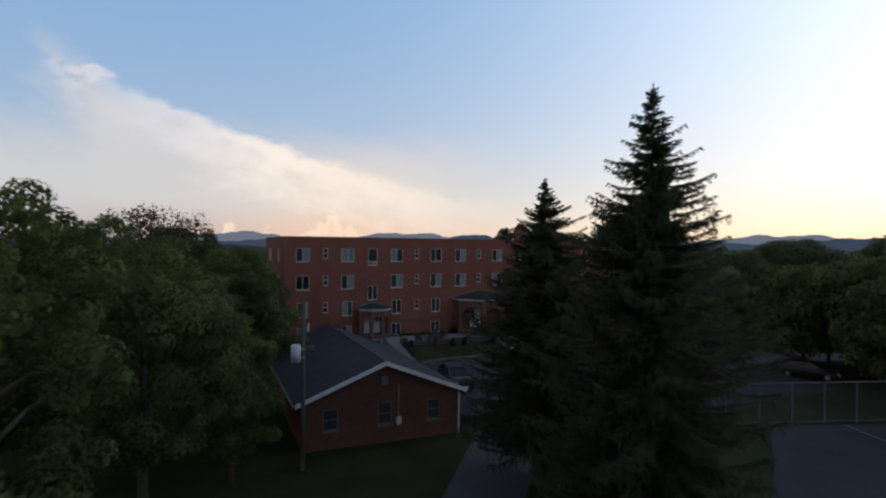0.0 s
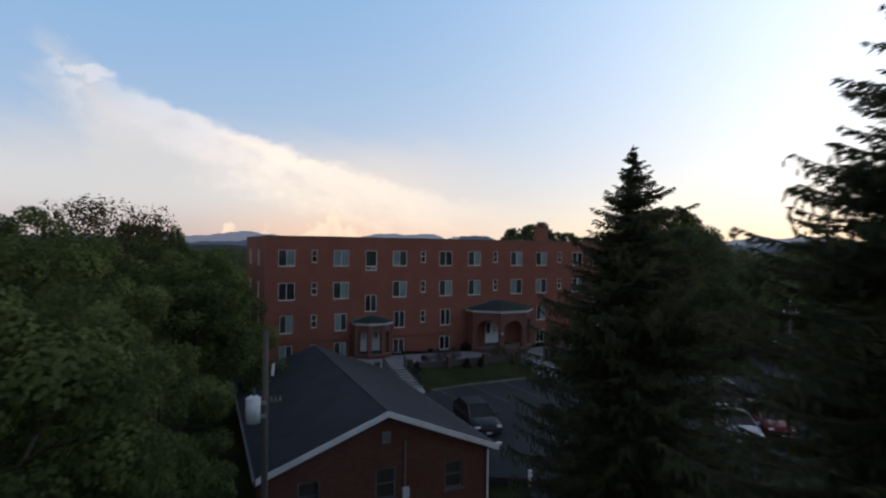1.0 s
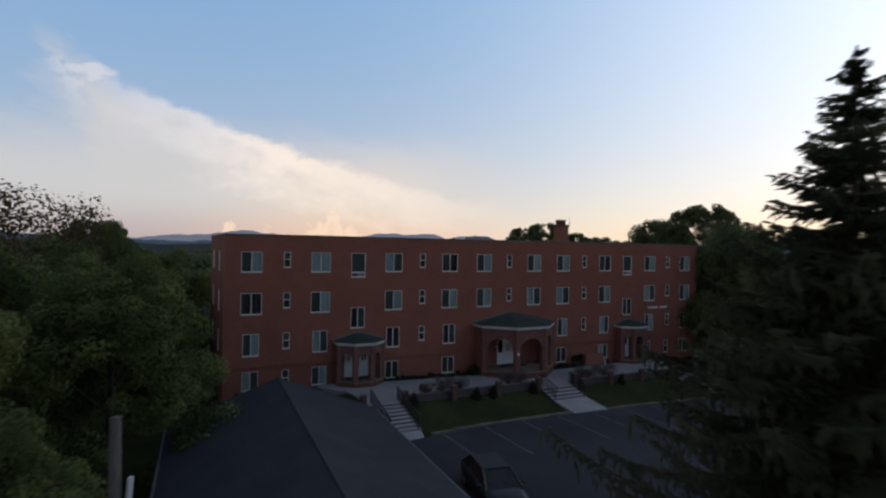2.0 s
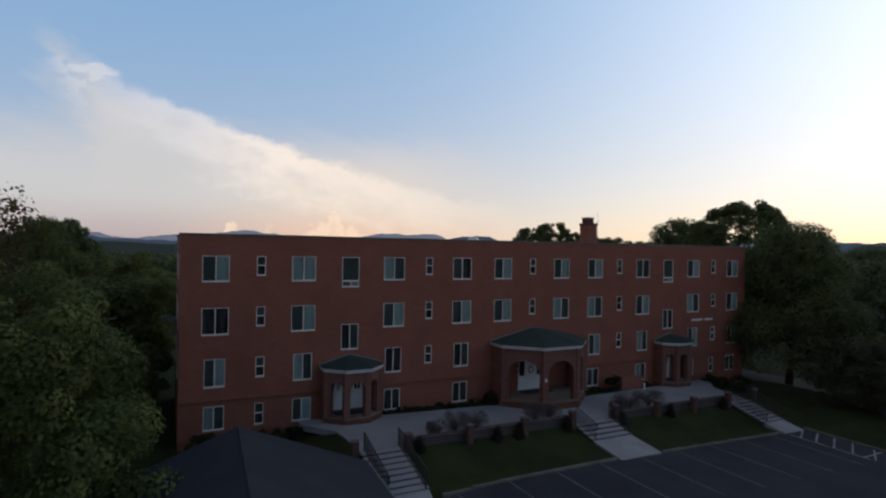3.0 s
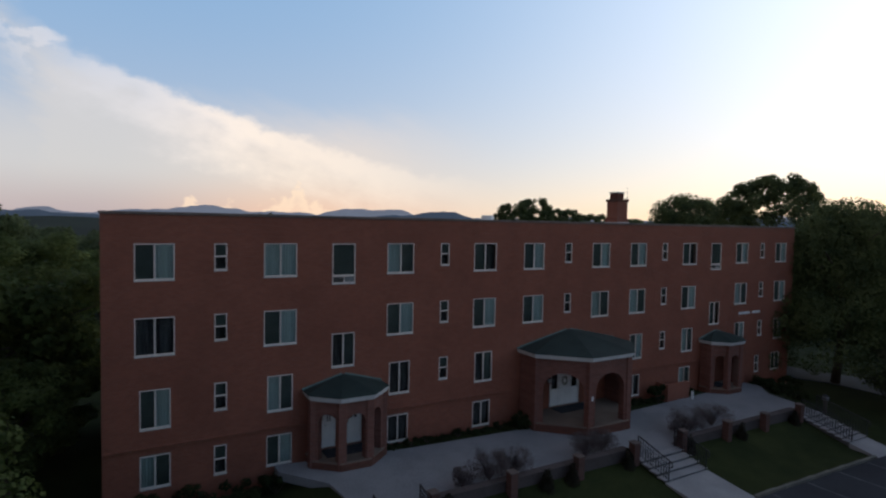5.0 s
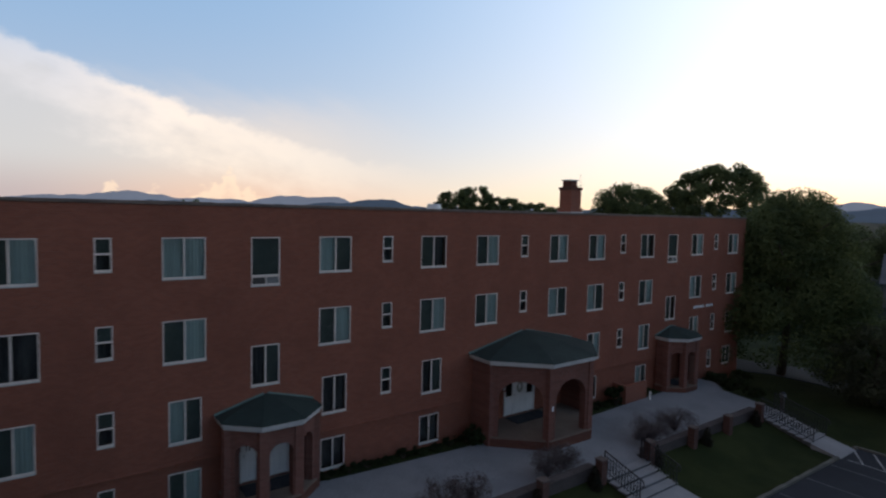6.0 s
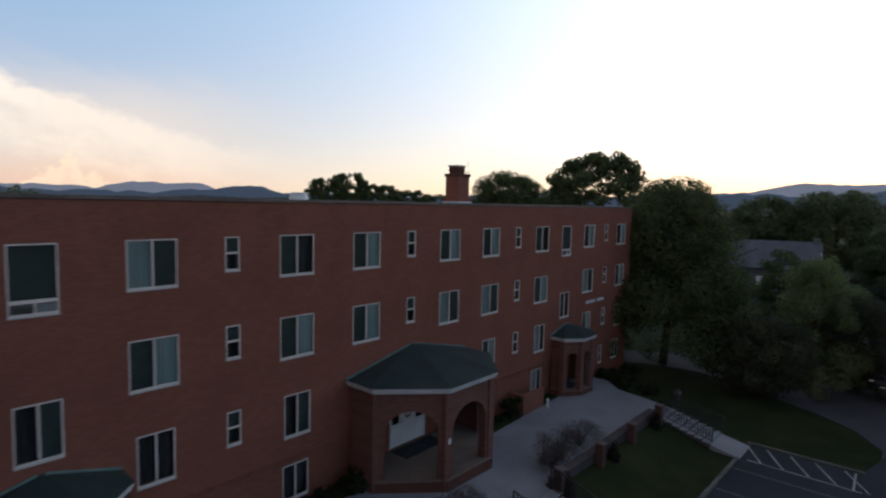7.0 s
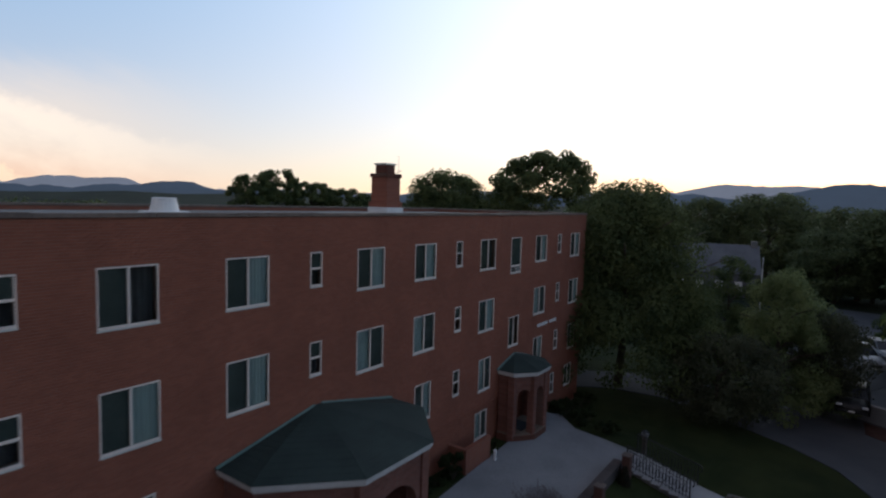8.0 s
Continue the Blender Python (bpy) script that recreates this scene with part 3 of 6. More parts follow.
# ---- windows ----
def fold(x0, x1, z0, z1, y, depth=0.035, pitch=0.11):
    """A hanging curtain in soft folds."""
    bm = bmesh.new()
    n = max(6, int((x1 - x0) / pitch * 4))
    rows = []
    for i in range(n + 1):
        x = x0 + (x1 - x0) * i / n
        yy = y + depth * math.sin(2 * math.pi * (x - x0) / pitch)
        rows.append((bm.verts.new((x, yy, z0)), bm.verts.new((x, yy * 0.98 + y * 0.02, z1))))
    for a, b in zip(rows, rows[1:]):
        bm.faces.new((a[0], b[0], b[1], a[1]))
    return bm


M_filler = mottled("dull_filler", (0.15, 0.155, 0.155), (0.22, 0.225, 0.225), 1.0, 20.0, 0.7, 0.2, scale=(1, 1, 6))
made_windows = {}


def window(n, x0, x1, z0, z1, kind, look_code, unit=False):
    """A white window with its frame, sill, panes and curtains; x, z are relative to the middle of the sill."""
    w, h = x1 - x0, z1 - z0
    key = (kind, round(w, 2), round(h, 2), look_code, unit)
    where = pose((x0 + x1) / 2, 0.0, z0)
    what = {"c": "pale curtains drawn", "d": "dark rooms behind", "h": "curtains half drawn", "n": "a dark screen behind"}[look_code[-1]]
    shape = {"s": "narrow white sash window", "t": "tall white stairwell window", "w": "white sliding window"}[kind]
    if key in made_windows:
        ob = copy_thing(made_windows[key], where)
        ob.name = f"window_{n}"
        return ob
    ob = new(f"window_{n}")
    ob.matrix_world = where
    tagged(ob, f"{shape} with a stone sill, {what}" + (", air conditioner below" if unit else ""), "window", kind="structure")
    a, f, y0, y1 = w / 2, 0.036, -0.014, 0.05
    low = 0.32 if unit else 0.0
    part("window_frame", boxes((-a, -a + f, y0, y1, 0, h), (a - f, a, y0, y1, 0, h), (-a + f, a - f, y0, y1, h - f, h), (-a + f, a - f, y0, y1, 0, f * 1.3), bevel=0.006), M_frame, ob)
    part("window_sill", boxes((-a - 0.012, a + 0.012, -0.03, 0.05, -0.048, -0.003), bevel=0.006), M_sill, ob, "pale stone sill")
    g0, g1 = 0.028, 0.034
    if kind == "s":
        m = h * 0.52
        part("meeting_rail", boxes((-a + f, a - f, y0 + 0.006, y1 - 0.006, m - 0.028, m + 0.028), bevel=0.004), M_frame, ob)
        spans = [(-a + f, a - f, f, m - 0.028), (-a + f, a - f, m + 0.028, h - f)]
    elif unit:
        part("meeting_rail", boxes((-a + f, a - f, y0 + 0.005, y1 - 0.01, low - 0.03, low + 0.06), bevel=0.004), M_frame, ob)
        spans = [(-a + f, a - f, low + 0.06, h - f)]
        body = part("air_conditioner", boxes((-a + f, 0.02, 0.01, 0.5, f, low - 0.03), bevel=0.01), M_dark, ob, "dark grille of an air conditioner in the window")
        part("filler_panel", boxes((0.04, a - f, 0.05, 0.09, f, low - 0.03), bevel=0.004), M_filler, ob, "dull grey slatted filler panel")
        part("divider", boxes((-0.005, 0.035, y0 + 0.005, y1 - 0.01, f, low - 0.03), bevel=0.004), M_frame, ob)
        for i in range(5):
            part("slat", boxes((-a + f + 0.02, 0.0, -0.010, 0.008, f + 0.02 + i * 0.035, f + 0.032 + i * 0.035)), M_iron, body)
    else:
        part("mullion", boxes((-0.027, 0.027, y0 + 0.005, y1 - 0.005, f, h - f), bevel=0.005), M_frame, ob)
        spans = [(-a + f, -0.027, f, h - f), (0.027, a - f, f, h - f)]
    for s in spans:
        p = part("pane", boxes((s[0], s[1], g0, g1, s[2], s[3])), M_glass, ob)
        p.data.materials.append(M_clear)
        for face in p.data.polygons:
            face.material_index = 0 if face.normal.y < -0.5 else 1
        p.visible_shadow = False
    if kind == "s":
        part("blind", boxes((-a + 0.02, a - 0.02, 0.056, 0.061, h * 0.56, h - 0.02)), M_screen, ob, "grey roller blind")
    for c, (p, q) in zip(look_code, ((-a + 0.02, 0.01), (-0.01, a - 0.02))):
        if c == "c":
            part("curtain", fold(p, q, 0.03, h - 0.02, 0.085, 0.014), M_curtain, ob, "pale blue-grey hanging curtain", True)
        elif c == "n":
            wide = a - 0.02 if len(look_code) == 1 else q
            part("insect_screen", boxes((p, wide, 0.056, 0.061, low + 0.05, h - 0.04)), M_screen, ob, "dark grey-green insect screen")
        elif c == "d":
            # added cloth that gives the gloom of the room behind the glass
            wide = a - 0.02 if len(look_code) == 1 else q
            part("drape", fold(p, wide, 0.03, h - 0.02, 0.2, 0.02, 0.16), M_drape, ob, "dark brown drape, mostly added to stand for the dim room", True)
        elif c == "h":
            part("curtain", fold(p, p + (q - p) * 0.62, 0.03, h - 0.02, 0.085, 0.014), M_curtain, ob, "pale blue-grey curtain pulled aside", True)
    made_windows[key] = ob
    return ob


for n, (x0, x1, z0, z1, kind, row, col) in enumerate(openings):
    code = DRAPES[row][col]
    made = window(n + 1, x0, x1, z0, z1, kind, code if kind != "s" else "d", unit=(kind == "t" and row == 0))
    if row == 3:
        made.matrix_world = pose((x0 + x1) / 2, 0.115, z0)
for k, (a, b) in enumerate(SIDE_WIN):
    for row, (z0, z1) in enumerate(ROWZ[:3]):
        ob = window(80 + 3 * k + row, 0, b - a, z0, z1, "w", "dd")
        ob.matrix_world = pose(X0 + 0.0, (a + b) / 2, z0, 0, 0, -90)


M_flash = mottled("verdigris_flashing", (0.085, 0.145, 0.130), (0.14, 0.21, 0.19), 1.0, 14.0, 0.6)


# ---- porticos ----
def outline(c, half, flat, side, deep):
    """A half octagon against the wall: half its width, half its front, the short side's depth and the whole depth."""
    return [(c - half, 0.0), (c - half, -side), (c - flat, -deep), (c + flat, -deep), (c + half, -side), (c + half, 0.0)]


def arch_wall(p, q, z0, z1, thick, arch_w, spring, rise):
    """A brick wall from p to q with one arched opening through it; local x runs along the wall."""
    length = math.dist(p, q)
    bm = bmesh.new()
    n = 14
    c = length / 2
    curve = [(c - arch_w / 2, z0)] + [(c - arch_w / 2 * math.cos(math.pi * i / n), spring + rise * math.sin(math.pi * i / n)) for i in range(n + 1)] + [(c + arch_w / 2, z0)]
    for y, flip in ((0.0, False), (thick, True)):
        def quad(*cs):
            f = bm.faces.new([bm.verts.new((x, y, z)) for x, z in cs])
            if flip:
                f.normal_flip()
        quad((0, z0), (c - arch_w / 2, z0), (c - arch_w / 2, spring), (0, spring))
        quad((c + arch_w / 2, z0), (length, z0), (length, spring), (c + arch_w / 2, spring))
        arc = curve[1:-1]
        for (xa, za), (xb, zb) in zip(arc, arc[1:]):
            quad((xa, za), (xb, zb), (xb, z1), (xa, z1))
        quad((0, spring), (c - arch_w / 2, spring), (c - arch_w / 2, z1), (0, z1))
        quad((c + arch_w / 2, spring), (length, spring), (length, z1), (c + arch_w / 2, z1))
    for (xa, za), (xb, zb) in zip(curve, curve[1:]):
        bm.faces.new([bm.verts.new(k) for k in ((xa, 0, za), (xb, 0, zb), (xb, thick, zb), (xa, thick, za))]).normal_flip()
    for x in (0, length):
        bm.faces.new([bm.verts.new(k) for k in ((x, 0, z0), (x, thick, z0), (x, thick, z1), (x, 0, z1))])
    bmesh.ops.remove_doubles(bm, verts=bm.verts, dist=0.0005)
    ang = math.atan2(q[1] - p[1], q[0] - p[0])
    bm.transform(Matrix.Translation((p[0], p[1], 0)) @ Matrix.Rotation(ang, 4, "Z"))
    return bm


def portico(cx, half, flat, side, deep, floor, eave, apex, arch_w, spring, rise, label, doors):
    zf = plaza_z(cx)
    ob = thing("portico", (cx, -0.02, zf), label, "portico")
    e, f, top = eave - zf, floor - zf, apex - zf
    o = outline(0, half - 0.22, flat - 0.12, side - 0.05, deep - 0.22)
    part("plinth", prism(bmesh.new(), outline(0, half - 0.12, flat - 0.07, side + 0.03, deep - 0.10), -0.25, f - 0.06), M_house_x, ob, "dark red brick plinth")
    part("floor_slab", prism(bmesh.new(), outline(0, half - 0.14, flat - 0.08, side, deep - 0.13), f - 0.058, f), M_tan, ob, "dull brown tiled portico floor")
    for p, q in zip(o[1:-1], o[2:-1]):
        part("arch", arch_wall(p, q, f - 0.03, e - 0.21, 0.34, arch_w, spring - zf, rise), M_portico, ob, "red brick wall with a round arch")
    for s in (-1, 1):
        x = s * (half - 0.22)
        part("side_wall", boxes((min(x, x - s * 0.34), max(x, x - s * 0.34), -side + 0.07, 0.0, f - 0.03, e - 0.21)), M_portico, ob)
    for i, (px, py) in enumerate(o[1:-1]):
        part("corner_pier", boxes((px - 0.17, px + 0.17, py - 0.06, py + 0.28, -0.2, e - 0.22), bevel=0.02), M_portico, ob, "square red brick corner pier")
    part("soffit", prism(bmesh.new(), outline(0, half - 0.05, flat - 0.03, side, deep - 0.05), e - 0.205, e - 0.12), M_trim, ob, "weathered white soffit")
    part("fascia", prism(bmesh.new(), outline(0, half, flat, side, deep), e - 0.115, e - 0.005), M_trim, ob, "weathered white fascia board")
    # the roof: a half pyramid against the wall, in shingle courses
    rim = outline(0, half + 0.03, flat + 0.01, side + 0.01, deep + 0.03)
    apx = Vector((0, 0.0, top))

    def bow(p, u):
        """A point up the roof from the rim point p: straight along the wall, swelling outwards elsewhere."""
        q = p.lerp(apx, u)
        k = 0.5 if p.y < -0.1 else 0.06
        q.z = e + (top - e) * ((1 - k) * u + k * (1 - (1 - u) ** 2))
        return q

    bm = bmesh.new()
    for p, q in zip(rim, rim[1:]):
        a, b = Vector((*p, e)), Vector((*q, e))
        n = 14
        for i in range(n):
            u, v = i / n, (i + 1) / n
            lift = Vector((0, 0, 0.004))
            c0, c1, d1, d0 = bow(a, u), bow(b, u), bow(b, v), bow(a, v)
            bm.faces.new([bm.verts.new(k) for k in ((c0 + lift, c1 + lift, d1, d0) if i < n - 1 else (c0 + lift, c1 + lift, apx))])
            bm.faces.new([bm.verts.new(k) for k in (c0, c1, c1 + lift, c0 + lift)])
    base = [bm.verts.new((*p, e)) for p in rim]
    bm.faces.new(base[::-1])
    bmesh.ops.remove_doubles(bm, verts=bm.verts, dist=0.002)
    roof = part("roof", bm, M_green_roof, ob, "dark green shingled half-octagon roof")
    for p in rim[1:-1]:
        part("hip_cap", rod(bmesh.new(), bow(Vector((*p, e)), 0.0), bow(Vector((*p, e)), 0.3), 0.016, None, 6), M_green_roof, roof, "green hip cap")
    for p in (rim[0], rim[-1]):
        k = Vector((0, -0.03, 0.02))
        part("flashing", rod(bmesh.new(), bow(Vector((*p, e)), 0.0) + k, bow(Vector((*p, e)), 0.96) + k, 0.055, None, 6), M_flash, roof, "weathered green flashing against the wall")
    part("door_mat", boxes((doors[0][0] - cx - 0.1, doors[-1][1] - cx + 0.1, -1.0, -0.12, f + 0.003, f + 0.022)), M_mat, ob, "dark door mat")
    return ob


portico(6.72, 3.47, 1.44, 1.47, 3.42, 0.27, 3.77, 4.54, 2.0, 2.0, 0.85, "large red brick portico with arches and a green hipped roof", DOORS[:1])
portico(-6.27, 1.78, 0.74, 0.95, 1.92, 0.32, 3.05, 3.55, 0.82, 1.9, 0.38, "small red brick portico with arches and a green roof", DOORS[1:3])
portico(19.7, 1.66, 0.72, 0.9, 1.7, -0.06, 2.98, 3.46, 0.8, 1.7, 0.38, "small red brick portico with arches beside the far end", DOORS[3:])


M_dark_light = mottled("dark_door_light", (0.012, 0.013, 0.016), (0.03, 0.032, 0.036), 2.0, 20.0, 0.12, 0.0)


def white_door(n, x0, x1, z0, z1, leaf0, leaf1, label, wreath=False):
    """A white panelled door with glazed upper lights, set in the wall."""
    ob = new(f"door_{n}")
    ob.matrix_world = pose(x0, 0.10, z0)
    tagged(ob, label, "door", kind="structure")
    w, h = x1 - x0, z1 - z0
    part("door_frame", boxes((0, 0.06, -0.03, 0.09, 0, h), (w - 0.06, w, -0.03, 0.09, 0, h), (0.06, w - 0.06, -0.03, 0.09, h - 0.07, h), bevel=0.005), M_white, ob)
    l0, l1 = leaf0 * w + 0.065, leaf1 * w - 0.065
    leaf = part("door_leaf", boxes((l0, l1, 0.0, 0.05, 0.01, h - 0.075), bevel=0.005), M_white, ob)
    mid = (l0 + l1) / 2
    part("panel", boxes((l0 + 0.12, mid - 0.04, -0.014, 0.0, 0.2, 0.85), (mid + 0.04, l1 - 0.12, -0.014, 0.0, 0.2, 0.85), bevel=0.006), M_white, leaf)
    if not wreath:
        part("light", boxes((l0 + 0.16, mid - 0.03, -0.006, 0.0, 1.15, 1.8), (mid + 0.03, l1 - 0.16, -0.006, 0.0, 1.15, 1.8)), M_dark_light, leaf, "small dark glazed light")
    part("knob", rod(bmesh.new(), (l0 + 0.08, -0.06, 1.0), (l0 + 0.08, 0.0, 1.0), 0.03, 0.02, 10), M_galv, leaf, "metal knob", True)
    for a, b in ((0.065, l0 - 0.005), (l1 + 0.005, w - 0.065)):
        if b - a > 0.15:
            side = part("sidelight", boxes((a, b, 0.0, 0.05, 0.01, 0.95), (a, a + 0.05, 0.0, 0.05, 0.95, h - 0.075), (b - 0.05, b, 0.0, 0.05, 0.95, h - 0.075), bevel=0.004), M_white, ob, "white sidelight panel")
            part("pane", boxes((a + 0.05, b - 0.05, 0.02, 0.026, 0.95, h - 0.075)), M_glass, side).visible_shadow = False
    return ob


white_door(1, *DOORS[0], 0.25, 0.74, "white entrance door with sidelights and a dark wreath", True)
white_door(2, *DOORS[1], 0.0, 1.0, "white panelled door under the small portico")
white_door(3, *DOORS[2], 0.0, 1.0, "white panelled double-light door under the small portico")
white_door(4, *DOORS[3], 0.0, 1.0, "white panelled door under the far portico")
bm = bmesh.new()
for i in range(40):
    a = 2 * math.pi * i / 40
    c = Vector((0.16 * math.cos(a), 0, 0.22 * math.sin(a)))
    for k in range(3):
        d = Vector((random.uniform(-1, 1), random.uniform(-1, 0.2), random.uniform(-1, 1))).normalized() * 0.07
        rod(bm, c, c + d, 0.014, 0.003, 4)
wreath = tagged(part("wreath", bm, M_leaf_dark), "dark green wreath hung on the white door", "wreath")
wreath.matrix_world = pose(6.665, 0.085, 1.62)


lantern = thing("wall_lantern", (5.41, -0.01, 1.62), "small pale wall lantern beside the entrance, unlit", "lantern")
part("back_plate", boxes((-0.06, 0.06, -0.02, 0.0, 0.0, 0.36), bevel=0.008), M_iron, lantern)
part("bracket", rod(bmesh.new(), (0, -0.02, 0.30), (0, -0.13, 0.33), 0.012, None, 6), M_iron, lantern)
part("glass", rod(bmesh.new(), (0, -0.13, 0.08), (0, -0.13, 0.28), 0.05, 0.08, 6), M_grey_paint, lantern, "pale frosted glass")
part("cap", rod(bmesh.new(), (0, -0.13, 0.283), (0, -0.13, 0.36), 0.10, 0.015, 6), M_iron, lantern)
tagged(part("notice_plate", boxes((5.40, 5.52, -3.30, -3.283, 1.60, 1.82), bevel=0.003), M_white), "small white notice plate fixed to the brick pier", "sign")


# ---- roof things ----
def chimney():
    ob = thing("chimney", (16.4, 5.8, TOP - 0.27), "stout red brick chimney with a clay-coloured pot on the flat roof", "chimney")
    part("base", boxes((-0.6, 0.6, -0.6, 0.6, 0, 0.62), bevel=0.02), M_wall_x, ob)
    part("flashing", boxes((-0.63, 0.63, -0.63, 0.63, 0.0, 0.36), bevel=0.01), M_grey_paint, ob, "pale metal flashing round the foot")
    part("shaft", boxes((-0.51, 0.51, -0.51, 0.51, 0.623, 1.83), bevel=0.02), M_wall_x, ob)
    part("cap_course", boxes((-0.57, 0.57, -0.57, 0.57, 1.833, 2.02), bevel=0.02), M_house_x, ob, "corbelled brick cap course")
    part("flue", boxes((-0.42, 0.28, -0.36, 0.36, 2.023, 2.44), bevel=0.04), M_house_x, ob, "square brick flue")
    part("flue_rim", boxes((-0.47, 0.33, -0.41, 0.41, 2.443, 2.53), bevel=0.02), M_sill, ob, "stone rim of the flue")


chimney()
mast = thing("antenna", (17.5, 5.9, TOP - 0.27), "thin metal antenna mast beside the chimney", "antenna")
part("mast", rod(bmesh.new(), (0, 0, 0), (0, 0, 3.0), 0.02, 0.008, 6), M_galv, mast)
part("cross_arm", rod(bmesh.new(), (-0.25, 0, 2.1), (0.2, 0, 2.25), 0.02, 0.02, 6), M_galv, mast)
vent = thing("roof_vent", (5.0, 5.6, TOP - 0.27), "white metal roof vent on a square kerb", "roof vent")
part("curb", boxes((-0.62, 0.62, -0.5, 0.5, 0, 0.14), bevel=0.03), M_white, vent)
part("hood", rod(bmesh.new(), (0, 0, 0.143), (0, 0, 0.54), 0.46, 0.37, 20), M_white, vent)
part("lid", rod(bmesh.new(), (0, 0, 0.543), (0, 0, 0.59), 0.40, 0.34, 20), M_white, vent)
sign = thing("wall_sign", (22.25, -0.005, 4.33), "raised pale lettering on the red brick wall, too small to read", "sign")
x = 0.0
for word in (7, 5):
    for i in range(word):
        w = 0.12 + 0.04 * ((i * 3) % 2)
        part("letter", boxes((x, x + w, -0.03, 0.0, 0.0, 0.17)), M_white, sign)
        x += w + 0.05
    x += 0.22


# ---- terrace walls, piers, steps and rails ----
def terrace_wall(x0, x1, label):
    ob = thing("terrace_wall", (0, 0, 0), label, "garden wall")
    pz = plaza_z((x0 + x1) / 2)
    part("wall", boxes((x0, x1, -5.95, -5.65, pz - 0.9, pz + 0.28), bevel=0.01), M_wall_grey, ob)
    n = max(1, int((x1 - x0) / 1.2))
    for i in range(n):
        a, b = x0 + (x1 - x0) * i / n, x0 + (x1 - x0) * (i + 1) / n
        part("coping_stone", boxes((a + 0.004, b - 0.004, -6.0, -5.6, pz + 0.283, pz + 0.35), bevel=0.015), M_wall_grey, ob)
    return ob


terrace_wall(-4.75, 5.15, "low dark grey block terrace wall with a stone coping")
terrace_wall(8.55, 18.6, "low dark grey block terrace wall with a stone coping")


def pier(x, y, top=0.75):
    z = min(plaza_z(x) - 0.35, ground_z(x, y))
    ob = thing("brick_pier", (x, y, z - 0.05), "square red brick pier with a stone cap", "pier", "piers along the terrace")
    part("shaft", boxes((-0.17, 0.17, -0.17, 0.17, 0, top - z), bevel=0.01), M_pier, ob)
    part("cap", boxes((-0.205, 0.205, -0.205, 0.205, top - z + 0.003, top - z + 0.06), bevel=0.02), M_cap, ob, "brown stone cap")


for x, y, top in ((-1.55, -6.18, 0.66), (1.9, -6.18, 0.64), (11.95, -6.18, 0.5), (15.2, -6.18, 0.42), (-7.8, -6.2, 0.66), (-5.05, -6.2, 0.66), (5.2, -6.2, 0.62), (8.45, -6.2, 0.62), (18.5, -6.2, 0.42)):
    pier(x, y, top)


def steps(x0, x1, n, tread, z_top, y_top, z_bot, y_end, label):
    """Concrete steps whose tread ends stick out past the rails, and a sloping pad at their foot."""
    ob = thing("stairs", ((x0 + x1) / 2, y_top, z_bot), label, "stairs")
    w, run, drop = (x1 - x0) / 2, tread * n, z_top - z_bot
    foot = 0.28 if y_top - run - y_end > 0.5 else 0.0
    rise = (drop - foot) / n
    for i in range(n):
        zt = drop - rise * i
        body = part("step", boxes((-w, w, -tread * (i + 1) + 0.02, -tread * i, -0.5, zt - 0.045 - (0.0 if i else 0.004))), M_riser, ob, "concrete riser with its shade put into the colour")
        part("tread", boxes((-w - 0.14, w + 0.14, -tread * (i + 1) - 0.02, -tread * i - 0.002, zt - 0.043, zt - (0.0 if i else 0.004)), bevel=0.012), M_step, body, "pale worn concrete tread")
    bm = bmesh.new()
    prism(bm, [(-w - 0.1, y_end - y_top), (w + 0.1, y_end - y_top), (w + 0.1, -run - 0.004), (-w - 0.1, -run - 0.004)], -0.4, lambda x, y: 0.02 + foot * (y - y_end + y_top) / (y_top - run - y_end))
    part("landing", bm, M_step, ob, "concrete pad at the foot of the steps")
    return ob, w, run, drop - foot


def railing(x, y_top, z_top, run, drop, label):
    """A black wrought-iron rail that follows the steps, with scrolled infill and a turned-down end."""
    ob = thing("iron_railing", (x, y_top, z_top), label, "railing", "iron railings beside the steps")
    slope = drop / run
    for k, h in enumerate((0.12, 0.72, 0.92)):
        part("rail", rod(bmesh.new(), (0, 0, h), (0, -run, h - drop), (0.016, 0.014, 0.030)[k], None, 6), M_iron, ob)
    bend = [(0, -run - 0.16 * math.sin(a), 0.92 - drop - 0.16 * (1 - math.cos(a))) for a in np.linspace(0, 2.6, 7)]
    part("rail_end", tube(bend, 0.028, 6), M_iron, ob, "curled iron rail end")
    n = int(run / 0.13)
    for i in range(n + 1):
        y = -run * i / n
        thick = 0.028 if i in (0, n) else 0.013
        part("baluster", rod(bmesh.new(), (0, y, slope * y + 0.02), (0, y, 0.92 + slope * y), thick, None, 5), M_iron, ob)
        if i < n:
            c = Vector((0, y - run / n / 2, 0.42 + slope * (y - run / n / 2)))
            pts = [c + Vector((0, 0.055 * math.cos(a), (0.20 if i % 2 else 0.11) * math.sin(a))) for a in np.linspace(0, 2 * math.pi, 11)]
            part("scroll", tube(pts, 0.012, 4, True), M_iron, ob)


STAIRS = [(-7.35, -5.45, 8, 0.42, -6.2), (5.55, 8.15, 4, 0.42, -6.2), (18.95, 20.65, 7, 0.37, -6.2)]
for x0, x1, n, tread, yt in STAIRS:
    c = (x0 + x1) / 2
    _, w, run, drop = steps(x0, x1, n, tread, plaza_z(c), yt + 0.2, lot_z(c, -9.9) + 0.05, -9.95, "pale concrete steps down from the terrace to the parking lot")
    for s in (-1, 1):
        railing(c + s * (w - 0.06), yt + 0.15, plaza_z(c) + 0.05, run, drop, "black wrought-iron stair railing with scrolls")

